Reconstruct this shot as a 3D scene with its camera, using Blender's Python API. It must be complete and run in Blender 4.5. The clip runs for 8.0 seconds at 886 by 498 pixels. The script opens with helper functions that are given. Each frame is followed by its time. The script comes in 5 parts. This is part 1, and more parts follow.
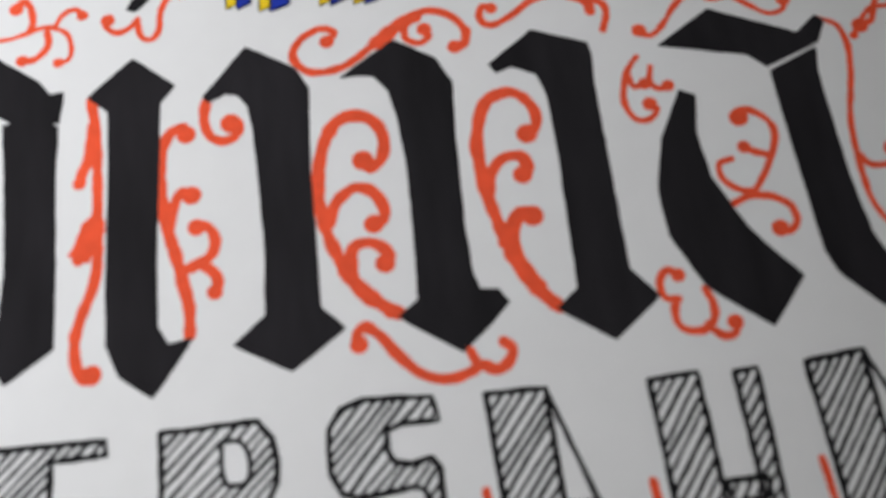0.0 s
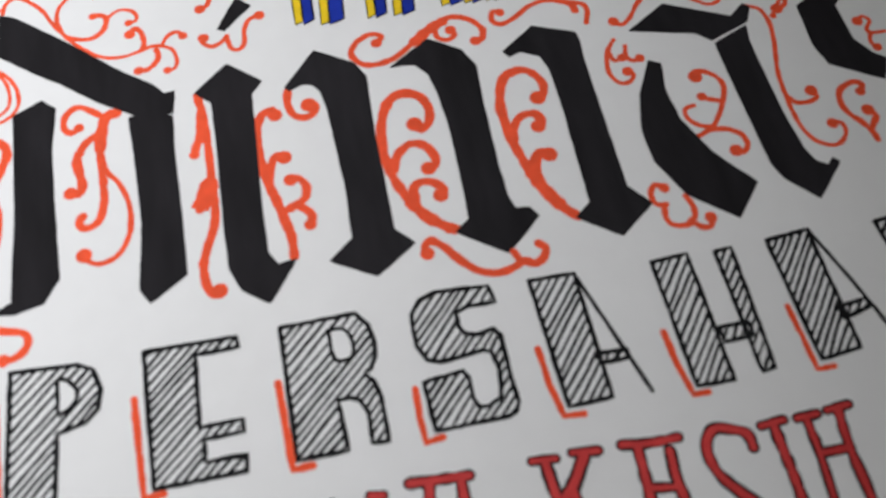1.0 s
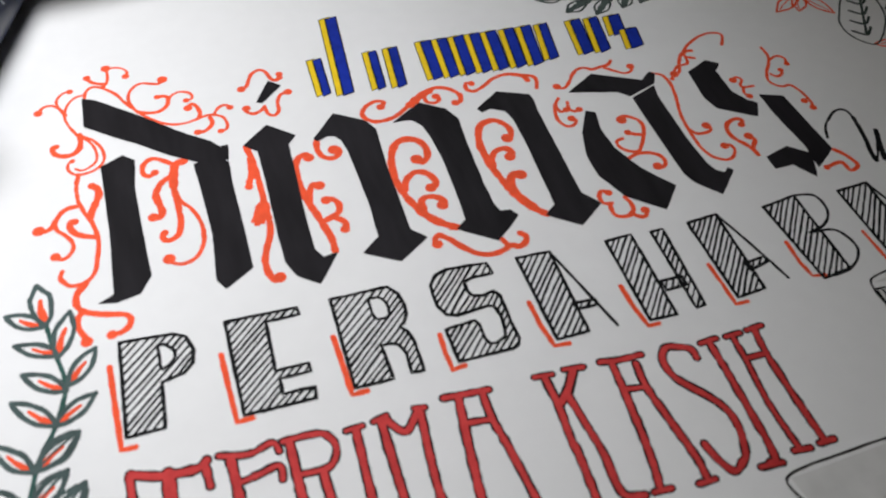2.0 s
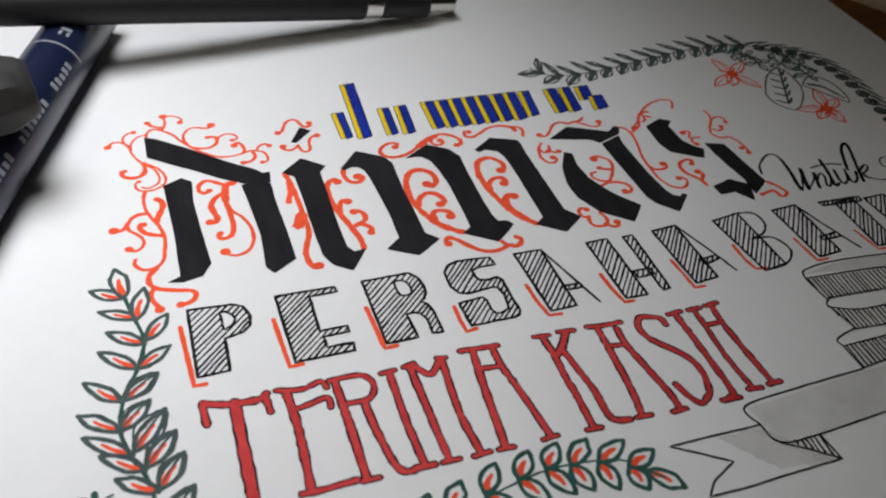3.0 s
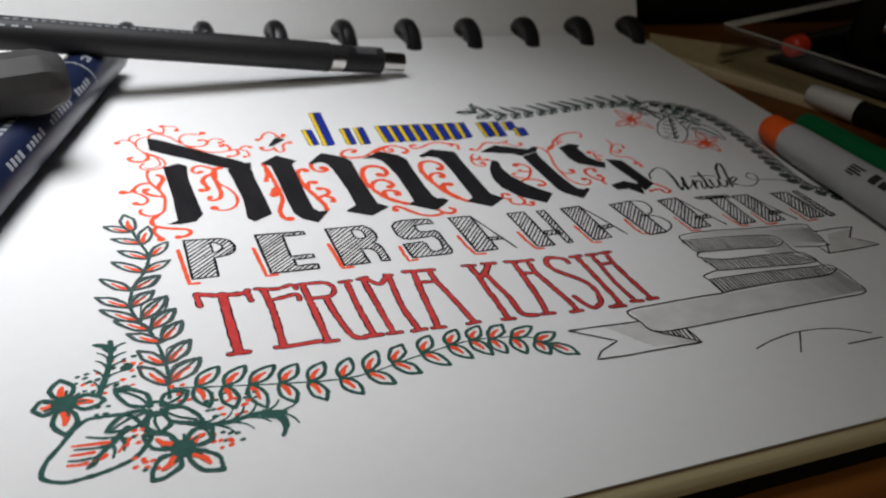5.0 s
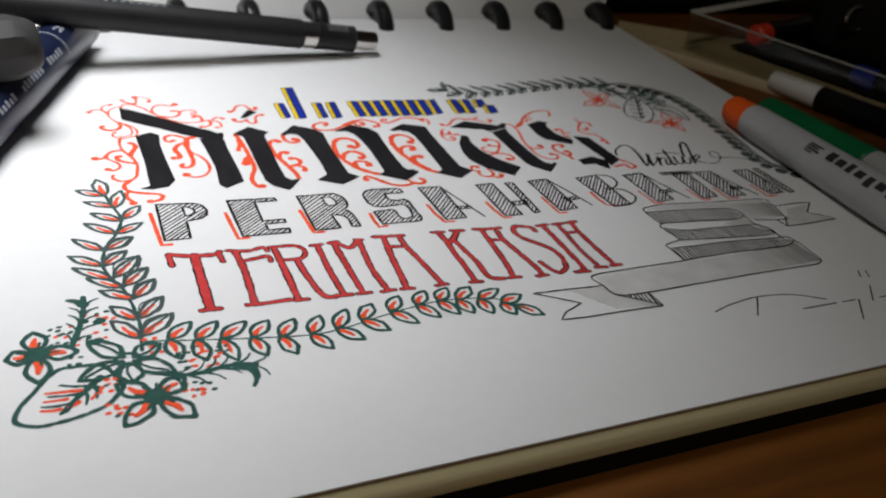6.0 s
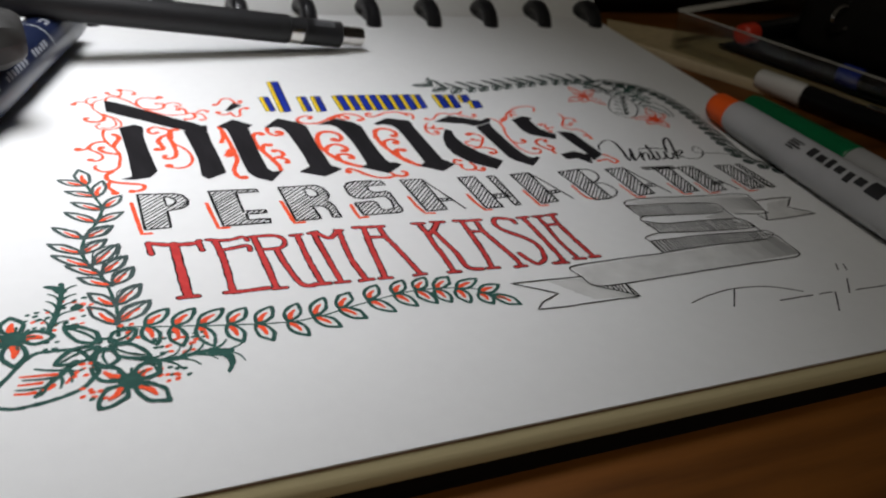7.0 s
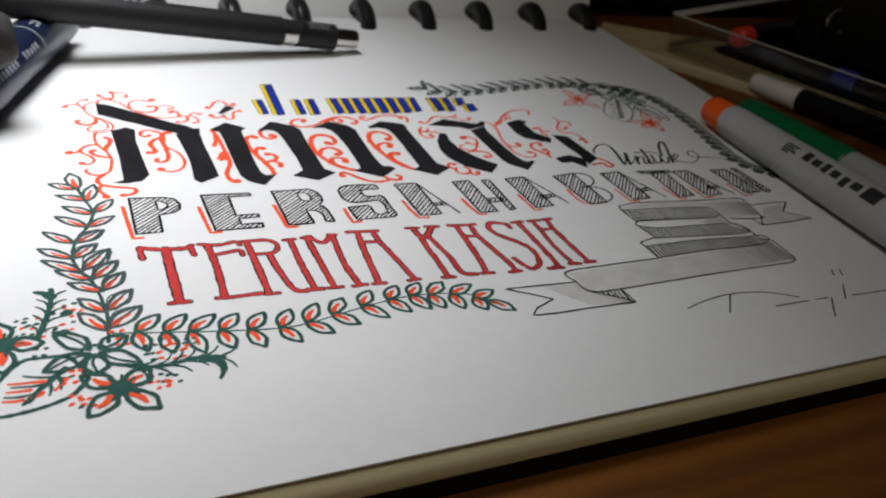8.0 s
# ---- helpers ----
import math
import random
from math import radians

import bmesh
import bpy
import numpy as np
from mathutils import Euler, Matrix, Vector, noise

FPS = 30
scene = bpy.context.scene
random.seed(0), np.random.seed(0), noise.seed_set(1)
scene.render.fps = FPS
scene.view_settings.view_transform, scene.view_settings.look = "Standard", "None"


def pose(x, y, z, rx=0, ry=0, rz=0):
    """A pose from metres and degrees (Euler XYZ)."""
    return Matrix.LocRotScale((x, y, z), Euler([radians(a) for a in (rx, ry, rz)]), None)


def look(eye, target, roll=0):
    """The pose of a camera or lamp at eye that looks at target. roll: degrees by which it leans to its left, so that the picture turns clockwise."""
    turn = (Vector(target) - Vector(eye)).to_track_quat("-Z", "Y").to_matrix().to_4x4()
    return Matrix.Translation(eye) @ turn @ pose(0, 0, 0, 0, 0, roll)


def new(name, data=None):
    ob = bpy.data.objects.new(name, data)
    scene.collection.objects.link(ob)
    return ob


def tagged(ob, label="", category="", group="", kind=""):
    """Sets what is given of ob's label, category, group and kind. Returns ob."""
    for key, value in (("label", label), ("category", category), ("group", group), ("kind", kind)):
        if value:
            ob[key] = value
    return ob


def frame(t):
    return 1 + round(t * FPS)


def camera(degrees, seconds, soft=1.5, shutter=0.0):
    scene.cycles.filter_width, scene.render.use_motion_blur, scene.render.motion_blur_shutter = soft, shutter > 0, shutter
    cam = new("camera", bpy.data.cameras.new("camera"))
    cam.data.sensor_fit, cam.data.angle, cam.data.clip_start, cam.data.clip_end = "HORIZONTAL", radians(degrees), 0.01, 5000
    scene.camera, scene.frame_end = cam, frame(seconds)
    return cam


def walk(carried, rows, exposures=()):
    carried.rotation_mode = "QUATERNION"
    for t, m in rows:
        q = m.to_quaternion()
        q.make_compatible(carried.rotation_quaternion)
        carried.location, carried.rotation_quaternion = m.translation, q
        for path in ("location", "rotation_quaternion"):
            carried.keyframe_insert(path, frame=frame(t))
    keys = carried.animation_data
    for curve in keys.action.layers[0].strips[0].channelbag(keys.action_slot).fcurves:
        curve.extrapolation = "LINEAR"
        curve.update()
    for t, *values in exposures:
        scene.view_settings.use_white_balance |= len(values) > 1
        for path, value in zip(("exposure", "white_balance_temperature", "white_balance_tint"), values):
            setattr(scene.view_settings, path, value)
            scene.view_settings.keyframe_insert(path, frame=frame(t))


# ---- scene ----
cam = camera(52.48, 8.0, soft=2.1)
cam.data.dof.use_dof, cam.data.dof.focus_distance, cam.data.dof.aperture_fstop = True, 0.174, 32.0
PATH = [
    (0, (0.05839, -0.02526, 0.08195), (0.1209, 0.6453, -1.8013), -3.20),
    (0.5, (0.05138, -0.03622, 0.08791), (0.1987, 0.7194, -1.7580), 0.41),
    (1, (0.04276, -0.05226, 0.09693), (0.2486, 0.8328, -1.6847), -0.13),
    (1.5, (0.03135, -0.07074, 0.10517), (0.3538, 0.9700, -1.5720), 1.13),
    (2.8, (0.00231, -0.11541, 0.11220), (0.6110, 1.2218, -1.2448), 5.41),
    (3, (-0.00218, -0.12270, 0.11105), (0.6178, 1.2579, -1.1965), 5.34),
    (3.5, (-0.00841, -0.14199, 0.10972), (0.6395, 1.3408, -1.0657), 5.19),
    (4, (-0.00904, -0.15592, 0.10163), (0.6418, 1.3835, -0.9968), 4.98),
    (4.5, (-0.01301, -0.16573, 0.10075), (0.7442, 1.3722, -0.9295), 6.77),
    (4.7, (-0.01624, -0.17124, 0.09961), (0.7343, 1.3860, -0.9062), 6.60),
    (5.8, (-0.02395, -0.18427, 0.09638), (0.8164, 1.3475, -0.8769), 8.58),
    (6, (-0.02204, -0.18450, 0.09477), (0.8038, 1.3435, -0.8968), 8.39),
    (6.5, (-0.02059, -0.18707, 0.09389), (0.8077, 1.3369, -0.9019), 8.58),
    (7, (-0.01949, -0.18820, 0.09364), (0.8136, 1.3401, -0.8915), 8.72),
    (7.5, (-0.01968, -0.18685, 0.09298), (0.8256, 1.3337, -0.8936), 9.29),
    (8, (-0.01879, -0.18682, 0.09360), (0.8256, 1.3380, -0.8871), 9.00),
]
walk(cam, [(t, look(eye, target, roll)) for t, eye, target, roll in PATH],
     exposures=[(0, -0.15), (1.0, -0.18), (1.5, 0.03), (3.0, -0.14), (4.0, -0.12), (4.7, 0.02), (6.0, 0.15), (8.0, 0.22)])

# ---- light: a desk lamp up and behind on one side, a dim room ----
MM = 0.001
world = bpy.data.worlds.new("room_dusk")
world.use_nodes = True
world.node_tree.nodes["Background"].inputs[0].default_value = (0.55, 0.62, 0.75, 1)
world.node_tree.nodes["Background"].inputs[1].default_value = 0.05
scene.world = world
lamp_data = bpy.data.lights.new("desk_lamp_light", "SPOT")
lamp_data.energy, lamp_data.color, lamp_data.shadow_soft_size = 5.85, (0.985, 0.99, 1.03), 0.098
lamp_data.spot_size, lamp_data.spot_blend = radians(66), 1.0
lamp = new("desk_lamp_light", lamp_data)
lamp.matrix_world = look((-0.04, 0.07, 0.30), (-0.044, 0.034, 0.0))
# added fill from the unseen ceiling: softens shadows and lifts the pens on the right
fill_data = bpy.data.lights.new("added_fill_light", "AREA")
fill_data.shape, fill_data.size, fill_data.energy, fill_data.color = "DISK", 0.45, 5.2, (1.0, 0.93, 0.80)
fill_light = new("added_fill_light", fill_data)
fill_light.matrix_world = look((-0.75, -0.9, 1.62), (0.0, 0.0, 0.0))


# ---- materials ----
def material(name, color, rough=0.5, metal=0.0, vary=0.12, scale=400.0, bump=0.0, bump_scale=1500.0, coat=0.0, gloss=0.5, stretch=(1, 1, 1), tone=None):
    """Principled surface whose colour drifts at two scales, with fine relief. Scales are per metre."""
    m = bpy.data.materials.new(name)
    m.use_nodes = True
    nodes, links = m.node_tree.nodes, m.node_tree.links
    bsdf = nodes["Principled BSDF"]
    bsdf.inputs["Roughness"].default_value, bsdf.inputs["Metallic"].default_value = rough, metal
    bsdf.inputs["Coat Weight"].default_value, bsdf.inputs["Specular IOR Level"].default_value = coat, gloss
    where = nodes.new("ShaderNodeTexCoord")
    mapping = nodes.new("ShaderNodeMapping")
    mapping.inputs["Scale"].default_value = stretch
    links.new(where.outputs["Object"], mapping.inputs["Vector"])
    big, fine = nodes.new("ShaderNodeTexNoise"), nodes.new("ShaderNodeTexNoise")
    big.inputs["Scale"].default_value, fine.inputs["Scale"].default_value = scale * 0.12, scale
    big.inputs["Detail"].default_value, fine.inputs["Detail"].default_value = 3, 4
    add = nodes.new("ShaderNodeMath")
    add.operation = "ADD"
    ramp = nodes.new("ShaderNodeMapRange")
    ramp.inputs["From Min"].default_value, ramp.inputs["From Max"].default_value = 0.6, 1.4
    mix = nodes.new("ShaderNodeMix")
    mix.data_type = "RGBA"
    low = tone or tuple(c * (1 - vary) for c in color)
    high = tuple(min(1, c * (1 + vary * 0.5)) for c in color)
    mix.inputs["A"].default_value, mix.inputs["B"].default_value = (*low, 1), (*high, 1)
    for n in (big, fine):
        links.new(mapping.outputs["Vector"], n.inputs["Vector"])
    links.new(big.outputs["Fac"], add.inputs[0])
    links.new(fine.outputs["Fac"], add.inputs[1])
    links.new(add.outputs["Value"], ramp.inputs["Value"])
    links.new(ramp.outputs["Result"], mix.inputs["Factor"])
    links.new(mix.outputs["Result"], bsdf.inputs["Base Color"])
    if bump:
        grain, relief = nodes.new("ShaderNodeTexNoise"), nodes.new("ShaderNodeBump")
        grain.inputs["Scale"].default_value, grain.inputs["Detail"].default_value = bump_scale, 4
        relief.inputs["Strength"].default_value, relief.inputs["Distance"].default_value = bump, 0.0002
        links.new(mapping.outputs["Vector"], grain.inputs["Vector"])
        links.new(grain.outputs["Fac"], relief.inputs["Height"])
        links.new(relief.outputs["Normal"], bsdf.inputs["Normal"])
    return m


PAPER = material("drawing_paper", (0.79, 0.795, 0.79), 0.85, vary=0.03, scale=300, bump=0.12, bump_scale=2600)
PAGE_EDGE = material("page_edges", (0.58, 0.50, 0.29), 0.9, vary=0.14, scale=700, bump=0.5, bump_scale=1600, gloss=0.2, stretch=(0.02, 1, 1))
PAGE_RIM = material("brown_page_rim", (0.26, 0.15, 0.09), 0.9, vary=0.3, gloss=0.2)
COVER = material("black_cover_board", (0.006, 0.006, 0.006), 0.8, gloss=0.2, vary=0.3, bump=0.3, bump_scale=1800)
DISC = material("black_disc_plastic", (0.012, 0.012, 0.014), 0.32, vary=0.25, bump=0.05)
WOOD = material("brown_desk_wood", (0.21, 0.074, 0.012), 0.5, gloss=0.25, vary=0.5, scale=160, bump=0.25, bump_scale=500, stretch=(0.12, 1, 1), tone=(0.05, 0.016, 0.002))
WALL = material("room_wall_paint", (0.35, 0.34, 0.32), 0.9, vary=0.06, scale=20, bump=0.1, bump_scale=200)
MATT_BLACK = material("matt_black_metal", (0.016, 0.016, 0.017), 0.5, gloss=0.35, vary=0.25, scale=250)
BLACK_PLASTIC = material("black_plastic", (0.008, 0.008, 0.009), 0.25, gloss=0.35, vary=0.3)
CHROME = material("chrome", (0.72, 0.70, 0.67), 0.14, 1.0, vary=0.05)
NAVY = material("navy_lacquer", (0.008, 0.014, 0.044), 0.34, vary=0.3, scale=120, coat=0.1)
CLEAR_GREY = material("smoky_grey_plastic", (0.16, 0.16, 0.17), 0.3, vary=0.15)
GREY_CAP = material("grey_plastic_cap", (0.042, 0.041, 0.039), 0.6, gloss=0.3, vary=0.3, scale=260, bump=0.35, bump_scale=700)
GREY_BARREL = material("grey_marker_barrel", (0.52, 0.53, 0.55), 0.36, vary=0.06, scale=150)
ORANGE_PLASTIC = material("orange_plastic", (0.95, 0.12, 0.008), 0.4, vary=0.08)
GREEN_PLASTIC = material("green_plastic", (0.0, 0.19, 0.065), 0.35, vary=0.12)
WHITE_PLASTIC = material("off_white_plastic", (0.84, 0.84, 0.86), 0.4, vary=0.05)
RED_PLASTIC = material("red_plastic", (0.75, 0.05, 0.02), 0.4, vary=0.1)
BLUE_PLASTIC = material("blue_plastic", (0.01, 0.03, 0.30), 0.4, vary=0.1)
BOARD = material("olive_cardboard", (0.58, 0.46, 0.27), 0.8, vary=0.25, scale=220, bump=0.3, bump_scale=900)
BOARD_EDGE = material("cream_board_edge", (0.74, 0.62, 0.42), 0.8, vary=0.12)
FABRIC = material("black_pouch_fabric", (0.014, 0.013, 0.012), 0.9, gloss=0.12, vary=0.4, scale=900, bump=0.8, bump_scale=2500)
# white of the print, and of the glints painted on the mechanical pencil
PRINT_GLINT_WHITE = material("white_print_and_glints", (0.27, 0.285, 0.31), 0.6, vary=0.1)
PRINT_BLACK = material("black_print", (0.02, 0.02, 0.022), 0.5, vary=0.2)
RIM = material("frosted_rim", (0.55, 0.54, 0.5), 0.35, vary=0.15)
CLEAR = bpy.data.materials.new("clear_plastic")
CLEAR.use_nodes = True
_n, _l = CLEAR.node_tree.nodes, CLEAR.node_tree.links
_mix, _see, _shine = _n.new("ShaderNodeMixShader"), _n.new("ShaderNodeBsdfTransparent"), _n.new("ShaderNodeBsdfGlossy")
_see.inputs["Color"].default_value, _shine.inputs["Roughness"].default_value = (0.95, 0.955, 0.94, 1), 0.12
_mix.inputs[0].default_value = 0.05
_l.new(_see.outputs[0], _mix.inputs[1])
_l.new(_shine.outputs[0], _mix.inputs[2])
_l.new(_mix.outputs[0], _n["Material Output"].inputs["Surface"])


# ---- mesh helpers: all lengths in millimetres ----
def part(name, bm, mat, parent=None, label="", smooth=True, m=None):
    """Links a bmesh, in millimetres, as one mesh object."""
    data = bpy.data.meshes.new(name)
    bmesh.ops.scale(bm, vec=(MM, MM, MM), verts=bm.verts)
    if smooth:
        for f in bm.faces:
            f.smooth = True
    bm.to_mesh(data)
    bm.free()
    if smooth:
        data.set_sharp_from_angle(angle=radians(32))
    data.materials.append(mat)
    ob = new(name, data)
    if parent:
        ob.parent = parent
    if m:
        ob.matrix_local = m
    return tagged(ob, label)


def thing(name, label, category, group="", kind="", m=None):
    ob = new(name)
    ob.empty_display_size = 0.01
    if m:
        ob.matrix_local = m
    return tagged(ob, label, category, group, kind)


def box(x0, x1, y0, y1, z0, z1, bevel=0.0, seg=2):
    bm = bmesh.new()
    bmesh.ops.create_cube(bm, size=1)
    bmesh.ops.scale(bm, vec=(x1 - x0, y1 - y0, z1 - z0), verts=bm.verts)
    bmesh.ops.translate(bm, vec=((x0 + x1) / 2, (y0 + y1) / 2, (z0 + z1) / 2), verts=bm.verts)
    if bevel:
        bmesh.ops.bevel(bm, geom=bm.edges[:], offset=bevel, segments=seg, affect="EDGES", profile=0.5)
    return bm


def turned(profile, seg=40, closed=True):
    """A body of revolution about the x axis from (x, radius) pairs."""
    bm = bmesh.new()
    rings = []
    for x, r in profile:
        rings.append([bm.verts.new((x, r * math.cos(2 * math.pi * k / seg), r * math.sin(2 * math.pi * k / seg))) for k in range(seg)])
    for a, b in zip(rings, rings[1:]):
        for k in range(seg):
            bm.faces.new((a[k], a[(k + 1) % seg], b[(k + 1) % seg], b[k]))
    if closed:
        bm.faces.new(rings[0])
        bm.faces.new(rings[-1][::-1])
    bmesh.ops.recalc_face_normals(bm, faces=bm.faces[:])
    return bm


def along(a, b):
    """The pose of a body whose x axis runs from a towards b (millimetres)."""
    a, b = Vector(a) * MM, Vector(b) * MM
    x = (b - a).normalized()
    y = Vector((0, 0, 1)).cross(x).normalized()
    z = x.cross(y)
    return Matrix(((x.x, y.x, z.x, a.x), (x.y, y.y, z.y, a.y), (x.z, y.z, z.z, a.z), (0, 0, 0, 1)))


def wrap_bar(x0, x1, a0, a1, radius, seg=6):
    """A bar of print, glint or metal lying on a barrel about the x axis: from x0 to x1, between two angles (degrees).
    """
    bm = bmesh.new()
    rows = []
    for k in range(seg + 1):
        a = radians(a0 + (a1 - a0) * k / seg)
        rows.append([bm.verts.new((x, radius * math.cos(a), radius * math.sin(a))) for x in (x0, x1)])
    for p, q in zip(rows, rows[1:]):
        bm.faces.new((p[0], p[1], q[1], q[0]))
    return bm


# ---- the room and the desk ----
DESK_Z = -8.5
floor_ = part("floor", box(-1300, 1500, -1300, 1500, -800, -764), WALL)
tagged(floor_, "plain dim room floor under the desk", "floor", kind="structure")
for n, b in (("wall_north", (-1300, 1500, 1500, 1600, -764, 1700)), ("wall_south", (-1300, 1500, -1400, -1300, -764, 1700)),
             ("wall_east", (1500, 1600, -1300, 1500, -764, 1700)), ("wall_west", (-1400, -1300, -1300, 1500, -764, 1700))):
    tagged(part(n, box(*b), WALL), "plain dim painted room wall", "wall", kind="structure")
tagged(part("ceiling", box(-1400, 1600, -1400, 1600, 1700, 1760), WALL), "plain dim painted ceiling", "ceiling", kind="structure")
# unseen body, added only to go with the fill light
fixture = thing("added_lamp_body", "plain round lamp body added on the unseen ceiling", "ceiling lamp")
part("lamp_base", turned([(0, 300), (6, 304), (34, 296), (38, 280)], 48), WALL, fixture, m=Matrix.Translation((-0.75, -0.9, 1.70)) @ pose(0, 0, 0, 0, 90, 0))
desk = thing("desk", "brown wooden desk with a dark varnished grain", "desk")
part("desk_top", box(-620, 780, -420, 480, DESK_Z - 26, DESK_Z, 2), WOOD, desk)
for x in (-590, 720):
    for y in (-390, 420):
        part("leg", box(x, x + 40, y, y + 40, -764, DESK_Z - 26, 2), WOOD, desk)

# ---- the sketchbook ----
PAGE_L, PAGE_B, PAGE_T = -96.0, -97.4, 122.0


def page_right(y):
    """The page lies slightly askew on the discs."""
    return 200 + (y - 40) * 0.04


book = thing("sketchbook", "open disc-bound sketchbook with white pages lying on the desk", "sketchbook")


def slab(z0, z1, grow=0.0, rows=24):
    """A stack of paper under the page's outline, its front edge bellied a little."""
    bm = bmesh.new()
    out = [(PAGE_L - grow, PAGE_B - grow), (page_right(PAGE_B) + grow * 0.3, PAGE_B - grow), (page_right(PAGE_T) + grow * 0.3, PAGE_T), (PAGE_L - grow, PAGE_T)]
    low, high = ([bm.verts.new((x, y, z)) for x, y in out] for z in (z0, z1))
    bm.faces.new(high), bm.faces.new(low[::-1])
    for k in range(4):
        bm.faces.new((low[k], low[(k + 1) % 4], high[(k + 1) % 4], high[k]))
    return bm


page = part("drawn_page", slab(-0.35, 0.0), PAPER, book, "white drawing paper with hand lettering in coloured inks")

# thin slab that draws the brown line along the page's edge
part("brown_rim_slab", slab(-0.7, -0.36, 0.1), PAGE_RIM, book, "thin brown slab under the top page")


def page_block():
    """The closed pages below, fanned outwards at the front into a slanting, slightly bellied edge."""
    bm = bmesh.new()
    front = [(-0.1, -0.72), (-0.7, -1.15), (-1.3, -1.75), (-1.8, -2.5), (-2.1, -3.3), (-2.2, -4.0)]
    ends = []
    for x, s in ((PAGE_L, -1), (page_right(PAGE_B), 1)):
        ends.append([bm.verts.new((x - 0.15 * s * dy, PAGE_B + dy, z)) for dy, z in front])
    back = [[bm.verts.new((x, PAGE_T, z)) for z in (-0.72, -4.0)] for x in (PAGE_L, page_right(PAGE_T))]
    for k in range(len(front) - 1):
        bm.faces.new((ends[0][k], ends[0][k + 1], ends[1][k + 1], ends[1][k]))
    bm.faces.new((ends[0][0], ends[1][0], back[1][0], back[0][0]))
    bm.faces.new((ends[0][-1], back[0][1], back[1][1], ends[1][-1]))
    bm.faces.new((back[0][0], back[1][0], back[1][1], back[0][1]))
    for e, b in zip(ends, back):
        bm.faces.new((*e, b[1], b[0]))
    bmesh.ops.recalc_face_normals(bm, faces=bm.faces[:])
    return bm


part("page_block", page_block(), PAGE_EDGE, book, "cream edges of the remaining pages")
part("back_cover", slab(-8.45, -4.05, 1.9), COVER, book, "black cover board")

# pages turned over the discs: they rise steeply behind them, arch over and fall back to the desk
FLIP = [(122.6, -1.2), (123.2, 0.6), (125.4, 3.6), (128.8, 7.2), (133.6, 11.2), (140.0, 15.2), (149.0, 19.0), (162.0, 21.5), (180.0, 21.8), (204.0, 18.6), (236.0, 11.8), (274.0, 3.6), (312.0, -2.8)]


def arched(x0, x1, down, thick):
    """A sheet, or a bundle of them, that follows the arch of the turned pages, that far below it."""
    bm = bmesh.new()
    rows = []
    for k, (y, z) in enumerate(FLIP):
        ay, az = FLIP[max(0, k - 1)]
        by, bz = FLIP[min(len(FLIP) - 1, k + 1)]
        l = math.hypot(by - ay, bz - az)
        ny, nz = (bz - az) / l, -(by - ay) / l
        lift = 0.35 * noise.noise((0.3 * k, down, 1.0))
        flare = 0.36 * min(y - 122.6, 30.0)
        rows.append([bm.verts.new((x, y + ny * d + lift, max(z + nz * d, DESK_Z + 4.6))) for x in (x0, x1 + flare) for d in (down, down + thick)])
    for p, q in zip(rows, rows[1:]):
        bm.faces.new((p[0], p[2], q[2], q[0])), bm.faces.new((p[1], q[1], q[3], p[3]))
        bm.faces.new((p[0], q[0], q[1], p[1])), bm.faces.new((p[2], p[3], q[3], q[2]))
    bm.faces.new((rows[0][0], rows[0][1], rows[0][3], rows[0][2]))
    bm.faces.new((rows[-1][0], rows[-1][2], rows[-1][3], rows[-1][1]))
    bmesh.ops.recalc_face_normals(bm, faces=bm.faces[:])
    return bm


part("flipped_page", arched(PAGE_L, 204.4, 0.0, 0.3), PAPER, book, "blank white page turned over the discs")
part("flipped_block", arched(PAGE_L + 1, 203.8, 0.35, 1.6), PAGE_EDGE, book)
part("front_cover", box(PAGE_L - 2, 205, 122, 332, -8.45, -4.05), COVER, book, "black cover board")


def disc_body():
    """A binding disc: a thick rounded rim round a thin dished web, about the x axis."""
    prof = [(-1.1, 2.6), (-0.9, 5.0), (-1.2, 5.8), (-2.3, 6.5), (-2.8, 7.6), (-2.6, 9.1), (-1.6, 10.2), (0, 10.6), (1.6, 10.2), (2.6, 9.1), (2.8, 7.6), (2.3, 6.5), (1.2, 5.8), (0.9, 5.0), (1.1, 2.6)]
    return turned(prof, 36)


first_disc = part("binding_disc", disc_body(), DISC, book, "black plastic binding disc")
first_disc.location = Vector((197.0, 117.8, -2.4)) * MM
for k in range(1, 12):
    d = first_disc.copy()
    scene.collection.objects.link(d)
    d.location = Vector((197.0 - 23.95 * k, 117.8, -2.4)) * MM

# ---- pens, pencils and caps ----
tube = thing("paint_pencil", "navy blue lacquered pencil with white print lying on the page", "pencil", m=along((-1.6, 99, 6.65), (-38.0, 3.7, 6.65)))
part("barrel", turned([(5, 4.6), (5.5, 6.1), (7, 6.6), (126, 6.6), (127, 6.0)]), NAVY, tube)
part("sleeve_band", turned([(4.4, 5.6), (4.6, 6.6), (9.5, 6.64), (9.7, 6.5)]), CLEAR_GREY, tube, "smoky grey end band")
part("ring_print", wrap_bar(33.5, 34.1, 15, 175, 6.66, 16), PRINT_GLINT_WHITE, tube, "thin white printed ring")
for x0, x1, a0, a1 in ((27, 28.2, 60, 80), (28.6, 30.2, 60, 66), (28.6, 30.2, 74, 80)):
    part("print_glint_bar", wrap_bar(x0, x1, a0, a1, 6.66), PRINT_GLINT_WHITE, tube, "pale printed bar")
